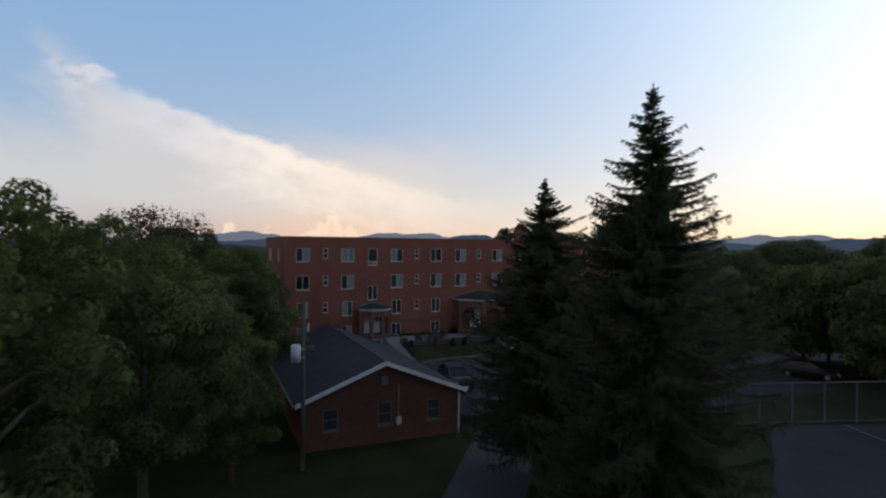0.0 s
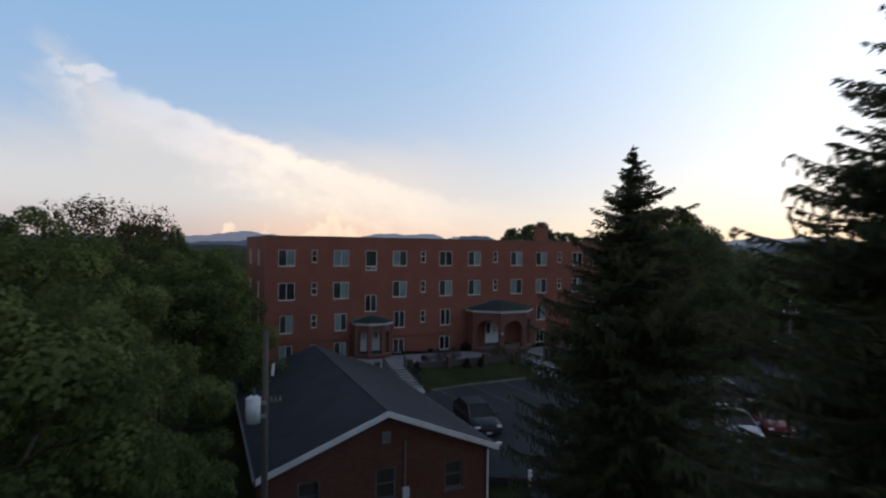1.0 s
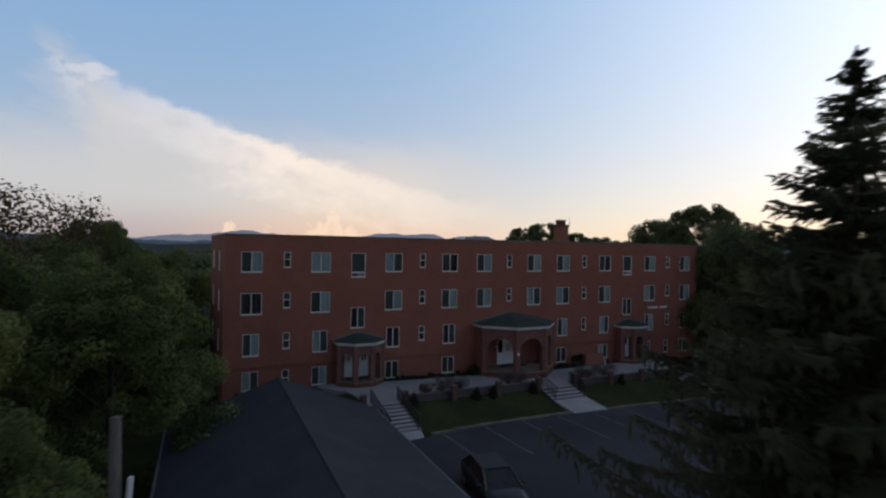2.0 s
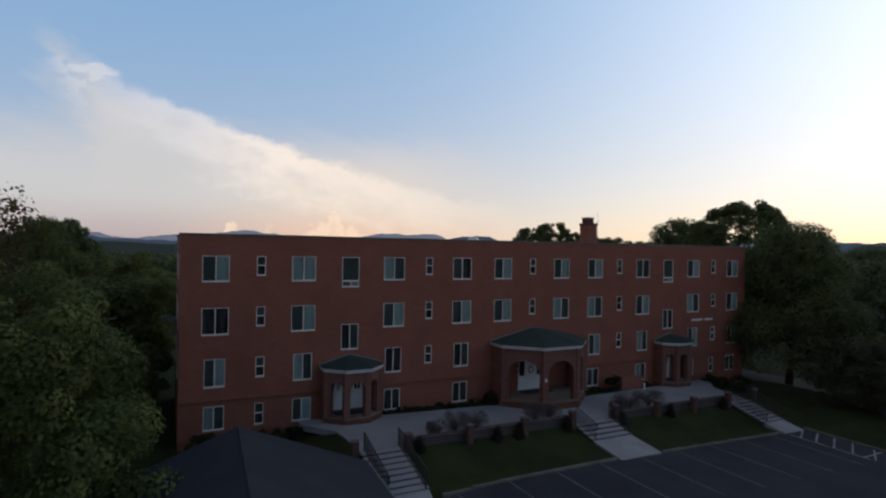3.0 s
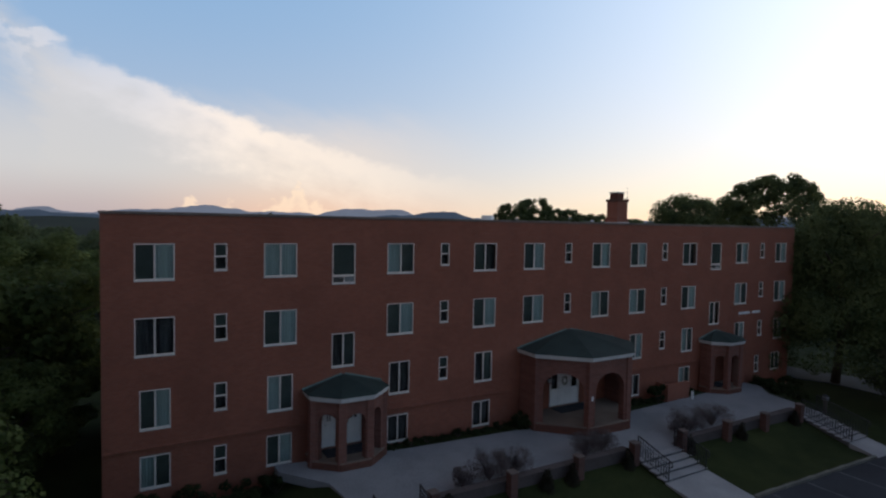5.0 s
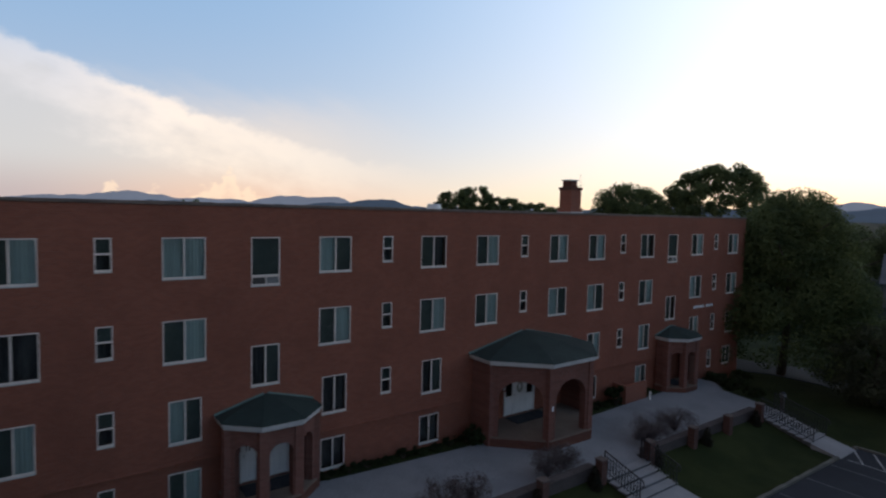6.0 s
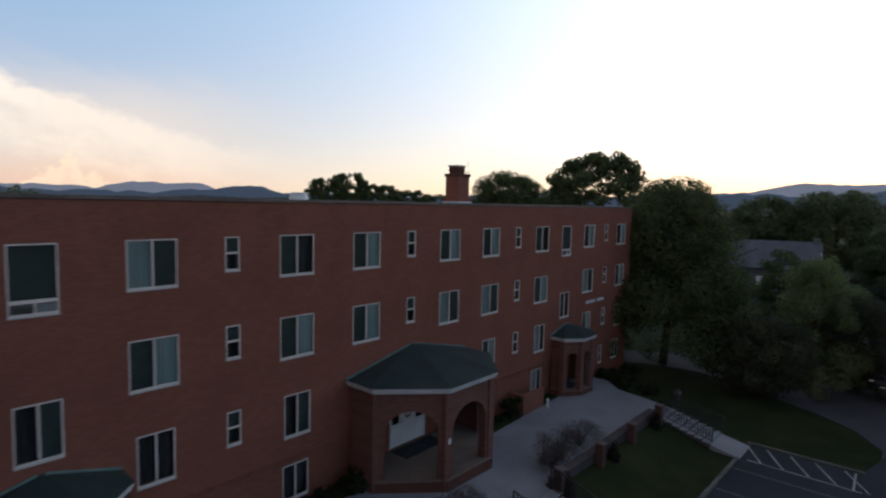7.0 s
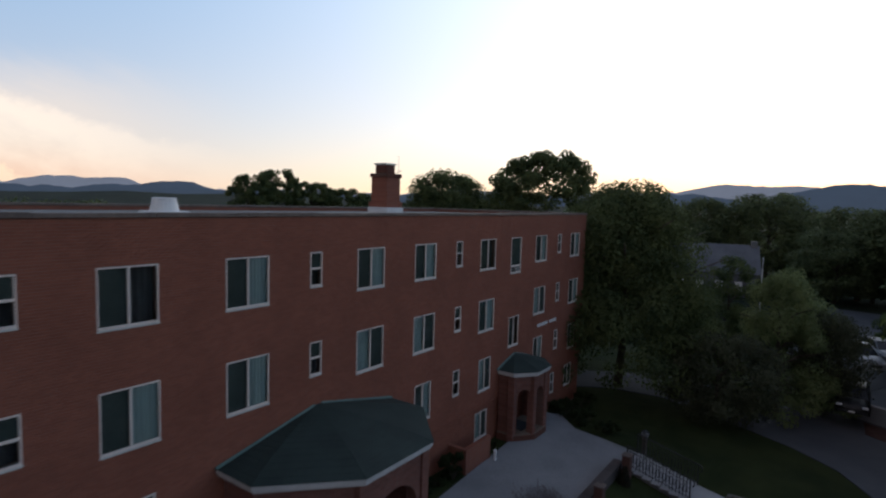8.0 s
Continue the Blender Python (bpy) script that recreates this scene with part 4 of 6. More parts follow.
# kerbs
kerb = thing("kerb", (0, 0, 0), "low concrete kerb between the lawn and the asphalt", "kerb", kind="structure")
for a, b in ((-4.9, 5.2), (8.4, 18.7), (20.9, 21.2)):
    n = max(1, round((b - a) / 1.5))
    for i in range(n):
        p, q = a + (b - a) * i / n, a + (b - a) * (i + 1) / n
        z = lot_z((p + q) / 2, -9.9)
        part("kerb_stone", boxes((p + 0.005, q - 0.005, -9.92, -9.76, z - 0.3, z + 0.15), bevel=0.015), M_kerb, kerb)
for i in range(4):
    y = -9.9 - i * 1.15
    z = lot_z(21.2, y)
    part("kerb_stone", boxes((21.12, 21.27, y - 1.145, y, z - 0.3, z + 0.13), bevel=0.015), M_kerb, kerb)


def stripe(p, q, w=0.11, zf=lot_z, lift=0.036):
    d = (Vector(q) - Vector(p)).normalized()
    s = Vector((-d.y, d.x)) * w / 2
    n = max(1, int(math.dist(p, q)))
    vs, fs = [], []
    for i in range(n + 1):
        c = Vector(p).lerp(Vector(q), i / n)
        for k in (c + s, c - s):
            vs.append((k.x, k.y, zf(k.x, k.y) + lift))
    for i in range(n):
        fs.append((2 * i, 2 * i + 1, 2 * i + 3, 2 * i + 2))
    return vs, fs


marks = thing("parking_marking", (0, 0, 0), "worn white painted parking lines on the asphalt", "road marking", kind="structure")
for i in range(9):
    x = -4.2 + 2.72 * i
    plain_mesh("line", *stripe((x, -10.0), (x + 0.05, -15.0)), M_faint, marks)
for y in (-9.75, -10.65, -11.65, -12.66, -13.8):
    plain_mesh("line", *stripe((21.0, y), (19.05, y - 1.05), 0.085), M_line, marks)
plain_mesh("line", *stripe((19.0, -10.2), (18.95, -14.6), 0.085), M_line, marks)
plain_mesh("line", *stripe((21.05, -14.2), (18.95, -14.3), 0.085), M_line, marks)
tagged(plain_mesh("court_line", *stripe((14.8, -34.8), (11.2, -44.0), 0.07, ground_z, 0.058), M_line), "thin white painted line on the court", "court line", kind="structure")


# ---- the small brick house ----
HX0, HX1, HY0, HY1, EAVE, RIDGE, HRY = -19.45, -9.0, -25.6, -8.6, 0.72, 2.74, -8.6
HG = -2.3


def small_house():
    turn = Matrix.Translation((-14.1, -25.6, 0)) @ Matrix.Rotation(radians(-3.0), 4, "Z") @ Matrix.Translation((14.1, 25.6, 0))
    ob = thing("small_house", (0, 0, 0), "low red brick house with a dark shingle roof and white trim", "house")
    ob.matrix_world = turn
    mx = (HX0 + HX1) / 2
    a, b, f = HX0 + 0.45, HX1 - 0.45, HY0 + 0.3
    cuts = [(-17.85, -16.95, -1.02, 0.2), (-14.65, -13.75, -1.02, 0.3), (-11.5, -10.65, -1.02, 0.2)]
    front = pierced("wall", a, b, HG, EAVE + 0.05, f, 0.25, cuts, M_house_x, "red brick gable wall")
    for k in ("label", "category", "kind"):
        del front[k]
    front.parent = ob
    bm = bmesh.new()
    tri = [(a, EAVE + 0.05), (b, EAVE + 0.05), (mx, RIDGE - 0.14)]
    lo = [bm.verts.new((x, f, z)) for x, z in tri]
    hi = [bm.verts.new((x, f + 0.25, z)) for x, z in tri]
    bm.faces.new(lo), bm.faces.new(hi[::-1])
    for i in range(3):
        bm.faces.new((lo[i], hi[i], hi[(i + 1) % 3], lo[(i + 1) % 3]))
    bmesh.ops.recalc_face_normals(bm, faces=bm.faces)
    part("gable", bm, M_house_x, ob)
    part("wall", boxes((a, a + 0.25, f + 0.25, HY1 - 0.4, HG, EAVE)), M_house_y, ob)
    part("wall", boxes((b - 0.25, b, f + 0.25, HY1 - 0.4, HG, EAVE)), M_house_y, ob)
    part("wall", boxes((a + 0.25, b - 0.25, HY1 - 0.65, HY1 - 0.4, HG, EAVE)), M_house_x, ob)
    # roof slopes: gable to the front, hip behind
    e = EAVE - 0.02
    A, B, C, D = Vector((HX0, HY0, e)), Vector((HX1, HY0, e)), Vector((HX1, HY1, e)), Vector((HX0, HY1, e))
    R0, R1 = Vector((mx, HY0, RIDGE)), Vector((mx, HRY, RIDGE))
    for name, quad in (("roof_slope", (B, C, R1, R0)), ("roof_slope", (D, A, R0, R1))):
        bm = bmesh.new()
        n = 24
        p0, p1, q1, q0 = quad
        nrm = (p1 - p0).cross(q0 - p0).normalized()
        for i in range(n):
            u, v = i / n, (i + 1) / n
            lft = nrm * 0.007
            c0, c1, d1, d0 = p0.lerp(q0, u), p1.lerp(q1, u), p1.lerp(q1, v), p0.lerp(q0, v)
            bm.faces.new([bm.verts.new(k) for k in (c0 + lft, c1 + lft, d1, d0)])
            bm.faces.new([bm.verts.new(k) for k in (c0, c1, c1 + lft, c0 + lft)])
        low = [bm.verts.new(k - nrm * 0.13) for k in ((p0, p1, q1, q0) if q0 != q1 else (p0, p1, q1))]
        bm.faces.new(low[::-1])
        e0, e1 = bm.verts.new(p0), bm.verts.new(p1)
        bm.faces.new((low[0], low[1], e1, e0))
        bmesh.ops.remove_doubles(bm, verts=bm.verts, dist=0.0015)
        part(name, bm, M_slate, ob, "dark grey asphalt shingles")
    bm = bmesh.new()
    rod(bm, R0 + Vector((0, 0.05, 0.0)), R1, 0.04, None, 6)
    part("ridge_cap", bm, M_slate, ob)
    bm = bmesh.new()
    lo = [bm.verts.new((x, HY1 - 0.65, z)) for x, z in tri]
    hi = [bm.verts.new((x, HY1 - 0.4, z)) for x, z in tri]
    bm.faces.new(lo), bm.faces.new(hi[::-1])
    for i in range(3):
        bm.faces.new((lo[i], hi[i], hi[(i + 1) % 3], lo[(i + 1) % 3]))
    bmesh.ops.recalc_face_normals(bm, faces=bm.faces)
    part("gable", bm, M_house_x, ob)
    for s, P in ((-1, A), (1, B)):
        bm = bmesh.new()
        d = (R0 - P)
        up = Vector((0, 0, 1))
        for y0, y1, dz0, dz1 in ((-0.05, 0.0, -0.20, 0.045),):
            q = [P + up * dz0, R0 + up * dz0, R0 + up * dz1, P + up * dz1]
            lo = [bm.verts.new(k + Vector((0, y0, 0))) for k in q]
            hi = [bm.verts.new(k + Vector((0, y1 - 0.003, 0))) for k in q]
            bm.faces.new(lo), bm.faces.new(hi[::-1])
            for i in range(4):
                bm.faces.new((lo[i], hi[i], hi[(i + 1) % 4], lo[(i + 1) % 4]))
        bmesh.ops.recalc_face_normals(bm, faces=bm.faces)
        part("rake_board", bm, M_white, ob, "white painted rake board")
    for x, s in ((HX0, -1), (HX1, 1)):
        part("gutter", boxes((min(x, x + s * 0.12), max(x, x + s * 0.12), HY0 + 0.02, HY1 - 0.1, EAVE - 0.17, EAVE - 0.06), bevel=0.02), M_old_paint, ob, "dull grey gutter")
        part("downspout", boxes((x - s * 0.42 - 0.04, x - s * 0.42 + 0.04, HY0 + 0.2, HY0 + 0.28, HG, EAVE - 0.2), bevel=0.01), M_white, ob, "white downspout")
    part("gable_vent", boxes((mx - 0.2, mx + 0.2, f - 0.05, f - 0.002, 1.35, 1.85), bevel=0.015), M_old_paint, ob, "dull louvred gable vent")
    pipe = part("conduit", boxes((-13.4, -13.34, f - 0.07, f - 0.01, -1.2, 1.35)), M_galv, ob, "vertical metal conduit")
    part("meter_box", boxes((-13.5, -13.2, f - 0.16, f - 0.002, -1.05, -0.6), bevel=0.02), M_grey_paint, pipe, "grey meter box")
    for x0, x1, z0, z1 in cuts:
        w = part("window", boxes((x0, x0 + 0.07, f + 0.06, f + 0.14, z0, z1), (x1 - 0.07, x1, f + 0.06, f + 0.14, z0, z1), (x0 + 0.07, x1 - 0.07, f + 0.06, f + 0.14, z1 - 0.07, z1), (x0 + 0.07, x1 - 0.07, f + 0.06, f + 0.14, z0, z0 + 0.07), (x0 + 0.07, x1 - 0.07, f + 0.07, f + 0.13, (z0 + z1) / 2 - 0.025, (z0 + z1) / 2 + 0.025)), M_old_paint, ob, "grey framed sash window")
        part("pane", boxes((x0 + 0.07, x1 - 0.07, f + 0.1, f + 0.106, z0 + 0.07, z1 - 0.07)), M_glass, w).visible_shadow = False
        part("blind", boxes((x0 + 0.07, x1 - 0.07, f + 0.145, f + 0.15, z0 + 0.05, z1 - 0.05)), M_blind, w, "drawn brownish blind")
        part("sill", boxes((x0 - 0.05, x1 + 0.05, f - 0.05, f + 0.06, z0 - 0.09, z0 - 0.003), bevel=0.01), M_old_paint, w)
    part("inner_wall", boxes((a + 0.3, b - 0.3, f + 2.0, f + 2.1, HG, EAVE)), M_dark, ob)
    part("floor_slab", boxes((a, b, f, HY1 - 0.4, HG - 0.3, HG + 0.02)), M_concrete, ob)
    part("flood_light", boxes((HX1 - 0.1, HX1 + 0.16, HY0 - 0.05, HY0 + 0.1, EAVE - 0.02, EAVE + 0.12), bevel=0.03), M_white, ob, "small white flood light at the eave")


small_house()


# ---- low wall, bed and lot beyond the driveway ----
far_wall = thing("retaining_wall", (39.5, -14.3, -2.7), "low pale concrete retaining wall beside the driveway", "garden wall", turn=-117.0)
part("wall", boxes((0, 5.6, 0, 0.25, 0, 1.45), bevel=0.015), M_concrete, far_wall)
for i in range(4):
    part("coping_stone", boxes((-0.05 + 1.42 * i, 1.36 + 1.42 * i, -0.05, 0.30, 1.453, 1.53), bevel=0.012), M_step, far_wall, "pale coping stone")
BED = [(35.9, -15.0), (38.6, -15.0), (36.6, -19.2), (35.2, -19.2), (35.2, -15.8)]
sheet("mulch_bed", BED, ground_z, mottled("red_mulch", (0.060, 0.032, 0.026), (0.10, 0.055, 0.044), 0.8, 16.0, 1.0, 0.9, 0.05, spec=0.1), "reddish mulch bed below the pale wall", "flower bed", lift=0.07)
FAR_LOT = [(46.0, -12.0), (50.0, -9.0), (92.0, -9.0), (92.0, -22.0), (62.0, -21.0), (53.5, -17.9), (48.0, -15.6)]
sheet("far_lot", FAR_LOT, ground_z, M_drive, "grey asphalt lot beyond the driveway", "parking lot", lift=0.06)
flag_pole = thing("slim_pole", (74.7, -5.5, ground_z(74.7, -5.5)), "slim pale pole beside the far house", "pole")
part("pole", rod(bmesh.new(), (0, 0, -0.2), (0, 0, 5.0 - ground_z(74.7, -5.5)), 0.08, 0.06, 8), M_grey_paint, flag_pole)
part("cap", rod(bmesh.new(), (0, 0, 5.0 - ground_z(74.7, -5.5)), (0, 0, 5.15 - ground_z(74.7, -5.5)), 0.12, 0.03, 8), M_grey_paint, flag_pole)


# ---- pole, lamps, fence ----
def utility_pole():
    x, y = -19.45, -27.4
    z = ground_z(x, y)
    ob = thing("utility_pole", (x, y, z), "weathered wooden utility pole with a pale transformer can", "utility pole")
    part("pole", rod(bmesh.new(), (0, 0, -0.3), (0, 0, 6.6 - z), 0.125, 0.09, 12), M_wood, ob, "", True)
    t = Vector((-0.42, -0.18, 4.0 - z))
    can = part("transformer", rod(bmesh.new(), t + Vector((0, 0, -0.42)), t + Vector((0, 0, 0.42)), 0.24, 0.24, 20), M_grey_paint, ob, "pale grey transformer can", True)
    part("lid", rod(bmesh.new(), t + Vector((0, 0, 0.42)), t + Vector((0, 0, 0.50)), 0.26, 0.12, 20), M_grey_paint, can)
    part("bushing", rod(bmesh.new(), t + Vector((0.02, 0, 0.5)), t + Vector((0.02, 0, 0.74)), 0.05, 0.03, 8), M_wood, can, "brown porcelain bushing")
    part("bracket", boxes((-0.25, 0.02, -0.2, -0.1, 3.7 - z, 3.82 - z), (-0.25, 0.02, -0.2, -0.1, 4.15 - z, 4.27 - z)), M_galv, ob)
    part("cutout", rod(bmesh.new(), (0.22, -0.05, 5.1 - z), (0.25, -0.05, 5.5 - z), 0.05, 0.05, 8), M_white, ob, "white fuse cutout")
    part("cross_bar", boxes((0.0, 0.55, -0.06, 0.02, 4.15 - z, 4.23 - z), bevel=0.01), M_wood, ob)
    for k in range(3):
        part("insulator", rod(bmesh.new(), (0.2 + 0.15 * k, -0.02, 4.235 - z), (0.2 + 0.15 * k, -0.02, 4.36 - z), 0.035, 0.025, 8), M_galv, ob)


utility_pole()


def street_lamp(x, y, top):
    z = ground_z(x, y)
    ob = thing("street_lamp", (x, y, z), "grey wooden lamp pole with a curved arm and luminaire", "street lamp")
    h = top - z
    part("pole", rod(bmesh.new(), (0, 0, -0.2), (0, 0, h), 0.14, 0.09, 10), M_wood, ob, "", True)
    bm = bmesh.new()
    pts = [Vector((-1.5 * u, -0.4 * u, h - 2.6 + 0.45 * math.sin(u * math.pi * 0.6))) for u in np.linspace(0, 1, 7)]
    for p, q in zip(pts, pts[1:]):
        rod(bm, p, q, 0.03, None, 6)
    part("arm", bm, M_galv, ob)
    part("luminaire", boxes((-2.1, -1.4, -0.55, -0.25, h - 2.3, h - 2.1), bevel=0.06), M_grey_paint, ob, "pale lamp head, unlit")
    part("cross_arm", boxes((-0.7, 0.7, -0.05, 0.05, h - 0.75, h - 0.63), bevel=0.01), M_wood, ob)
    for s in (-0.6, 0.6, 0.0):
        part("insulator", rod(bmesh.new(), (s, 0, h - 0.63 if s else h), (s, 0, h - 0.45 if s else h + 0.2), 0.05, 0.035, 8), M_white, ob)


street_lamp(10.0, -27.15, 6.7)


def path_lamp(x, y, top):
    z = ground_z(x, y)
    ob = thing("lamp_post", (x, y, z), "short brick-coloured lamp post on the lawn", "lamp post")
    part("post", boxes((-0.09, 0.09, -0.09, 0.09, -0.1, top - z - 0.28), bevel=0.01), M_wood, ob)
    part("lantern", boxes((-0.14, 0.14, -0.14, 0.14, top - z - 0.277, top - z - 0.05), bevel=0.02), M_old_paint, ob, "dull square lantern, unlit")
    part("cap", rod(bmesh.new(), (0, 0, top - z - 0.047), (0, 0, top - z + 0.08), 0.2, 0.03, 4), M_iron, ob)


path_lamp(21.35, -6.15, 0.5)


def fence(p, q, n, h):
    a, b = Vector(p), Vector(q)
    z = ground_z(*p)
    ob = thing("chain_link_fence", (a.x, a.y, z), "tall galvanised chain-link fence round the court", "fence")
    span = (b - a).length
    turn = math.atan2(b.y - a.y, b.x - a.x)
    ob.matrix_world = pose(a.x, a.y, z, 0, 0, math.degrees(turn))
    for i in range(n + 1):
        part("post", rod(bmesh.new(), (span * i / n, 0, -0.3), (span * i / n, 0, h), 0.04, None, 8), M_old_paint, ob)
    part("top_rail", rod(bmesh.new(), (0, 0, h), (span, 0, h), 0.032, None, 8), M_old_paint, ob)
    part("bottom_rail", rod(bmesh.new(), (0, 0, 0.08), (span, 0, 0.08), 0.02, None, 6), M_old_paint, ob)
    vs, fs = [], []
    pitch, t = 0.16, 0.004
    for s in (-1, 1):
        k = -h
        while k < span + h:
            x0, z0, x1, z1 = k, 0.08, k + s * h, h
            lo, hi = (0.0, span)
            pa, pb = (x0, z0), (x1, z1)
            dx = pb[0] - pa[0]
            u0, u1 = 0.0, 1.0
            if dx:
                c0, c1 = (lo - pa[0]) / dx, (hi - pa[0]) / dx
                u0, u1 = max(u0, min(c0, c1)), min(u1, max(c0, c1))
            if u1 > u0:
                A = (pa[0] + dx * u0, pa[1] + (z1 - z0) * u0)
                B = (pa[0] + dx * u1, pa[1] + (z1 - z0) * u1)
                i = len(vs)
                vs += [(A[0] - t, s * 0.003, A[1]), (A[0] + t, s * 0.003, A[1]), (B[0] + t, s * 0.003, B[1]), (B[0] - t, s * 0.003, B[1])]
                fs.append((i, i + 1, i + 2, i + 3))
            k += pitch
    tagged(plain_mesh("mesh", vs, fs, M_old_paint, ob), "woven wire mesh", kind="stuff")


fence((3.0, -29.9), (36.0, -42.2), 15, 2.7)
sign_post = thing("marker_post", (-6.9, -25.3, ground_z(-6.9, -25.3)), "short white marker post beside the drive", "post")
part("post", boxes((-0.05, 0.05, -0.05, 0.05, -0.1, 0.95), bevel=0.01), M_white, sign_post)
part("plate", boxes((-0.12, 0.12, -0.075, -0.055, 0.6, 0.93), bevel=0.004), M_white, sign_post)


# ---- vehicles ----
def paint(name, c, rough=0.3):
    m, t, s = material(name, rough, 0.1, 0.35)
    v = place(t)
    t.links.new(blend(t, ramp(t, speckle(t, v, 3.0, 4.0), 0.4, 0.7), c, tuple(x * 0.8 + 0.008 for x in c)), s.inputs["Base Color"])
    s.inputs["Coat Weight"].default_value = 0.1
    return m


M_car_glass = mottled("tinted_glass", (0.010, 0.012, 0.014), (0.02, 0.022, 0.025), 1.0, 5.0, 0.06, 0.0)
M_lens = mottled("lamp_lens", (0.55, 0.56, 0.58), (0.7, 0.7, 0.72), 2.0, 30.0, 0.15, 0.0)
M_red_lens = mottled("red_lens", (0.25, 0.02, 0.02), (0.35, 0.03, 0.03), 2.0, 30.0, 0.2, 0.0)


def car(x, y, heading, mat, label, tall=1.45, length=4.7):
    """A parked car whose nose points along heading (degrees from +x)."""
    z = max(lot_z(x, y), ground_z(x, y)) + 0.03
    ob = thing("car", (x, y, z), label, "car", turn=heading)
    L, W = length, 1.8
    prof = [(-0.50, 0.35, 0.80), (-0.485, 0.28, 0.95), (-0.36, 0.24, 1.0), (-0.1, 0.22, 0.98), (0.12, 0.22, 0.96), (0.28, 0.24, 0.92), (0.44, 0.26, 0.78), (0.495, 0.34, 0.62)]
    k = tall / 1.45
    bm = bmesh.new()
    rings = []
    for u, lo, hi in prof:
        w = W / 2 * (0.86 if abs(u) > 0.48 else 0.95 if abs(u) > 0.4 else 1.0)
        lo, hi = lo * k, hi * k
        rings.append([bm.verts.new((u * L, s * ww, zz)) for s, ww, zz in ((-1, w * 0.9, lo), (-1, w, lo + 0.14), (-1, w, (lo + hi) / 2 + 0.08), (-1, w * 0.93, hi - 0.02), (-1, w * 0.6, hi + 0.015), (1, w * 0.6, hi + 0.015), (1, w * 0.93, hi - 0.02), (1, w, (lo + hi) / 2 + 0.08), (1, w, lo + 0.14), (1, w * 0.9, lo))])
    for a, b in zip(rings, rings[1:]):
        for i in range(10):
            j = (i + 1) % 10
            bm.faces.new((a[i], a[j], b[j], b[i]))
    bm.faces.new(rings[0]), bm.faces.new(rings[-1][::-1])
    bmesh.ops.recalc_face_normals(bm, faces=bm.faces)
    part("body", bm, mat, ob, "", True)
    # cabin: glass house under a painted roof
    lo, hi, wl, wh = 0.95 * k, tall, W / 2 * 0.9, W / 2 * 0.68
    u = [(-0.44, lo), (-0.30, hi - 0.03), (0.06, hi - 0.02), (0.27, lo - 0.02)]
    bm = bmesh.new()
    ring = [[bm.verts.new((a * L, s * (wl if zz < hi - 0.2 else wh), zz)) for s in (-1, 1)] for a, zz in u]
    for a, b in zip(ring, ring[1:]):
        bm.faces.new((a[0], a[1], b[1], b[0]))
    bm.faces.new([r[0] for r in ring]), bm.faces.new([r[1] for r in ring][::-1])
    bm.faces.new((ring[0][0], ring[3][0], ring[3][1], ring[0][1]))
    bmesh.ops.recalc_face_normals(bm, faces=bm.faces)
    part("glasshouse", bm, M_car_glass, ob, "dark tinted windows")
    part("roof", boxes((-0.305 * L, 0.07 * L, -wh - 0.02, wh + 0.02, hi - 0.035, hi + 0.015), bevel=0.03), mat, ob)
    for s in (-1, 1):
        for p, q in ((u[0], u[1]), (u[1], u[1]), (u[2], u[3])):
            if p != q:
                bm = bmesh.new()
                rod(bm, (p[0] * L, s * (wl if p[1] < hi - 0.2 else wh), p[1]), (q[0] * L, s * (wl if q[1] < hi - 0.2 else wh), q[1]), 0.045, None, 6)
                part("pillar", bm, mat, ob)
        part("mirror", boxes((0.16 * L, 0.2 * L, min(s * 0.93, s * 1.08), max(s * 0.93, s * 1.08), 0.93 * k, 1.05 * k), bevel=0.03), mat, ob)
        part("headlight", boxes((0.455 * L, 0.492 * L, min(s * 0.48, s * 0.80), max(s * 0.48, s * 0.80), 0.60 * k, 0.72 * k), bevel=0.03), M_lens, ob, "clear headlight")
        part("tail_light", boxes((-0.505 * L, -0.48 * L, min(s * 0.5, s * 0.78), max(s * 0.5, s * 0.78), 0.66 * k, 0.82 * k), bevel=0.02), M_red_lens, ob, "red tail light")
        for ux in (-0.31, 0.31):
            c = Vector((ux * L, s * 0.80, 0.32))
            wheel = part("wheel", rod(bmesh.new(), c + Vector((0, -0.11, 0)), c + Vector((0, 0.11, 0)), 0.325, None, 20), M_tyre, ob, "black tyre")
            part("rim", rod(bmesh.new(), c + Vector((0, s * 0.1, 0)), c + Vector((0, s * 0.118, 0)), 0.21, 0.17, 14), M_galv, wheel, "silver rim")
    part("grille", boxes((0.485 * L, 0.502 * L, -0.42, 0.42, 0.42 * k, 0.58 * k), bevel=0.01), M_iron, ob, "dark grille")
    part("bumper", boxes((0.47 * L, 0.508 * L, -0.78, 0.78, 0.27 * k, 0.40 * k), bevel=0.03), mat, ob)
    part("number_plate", boxes((0.505 * L, 0.512 * L, -0.16, 0.16, 0.32 * k, 0.42 * k)), M_white, ob)
    return ob


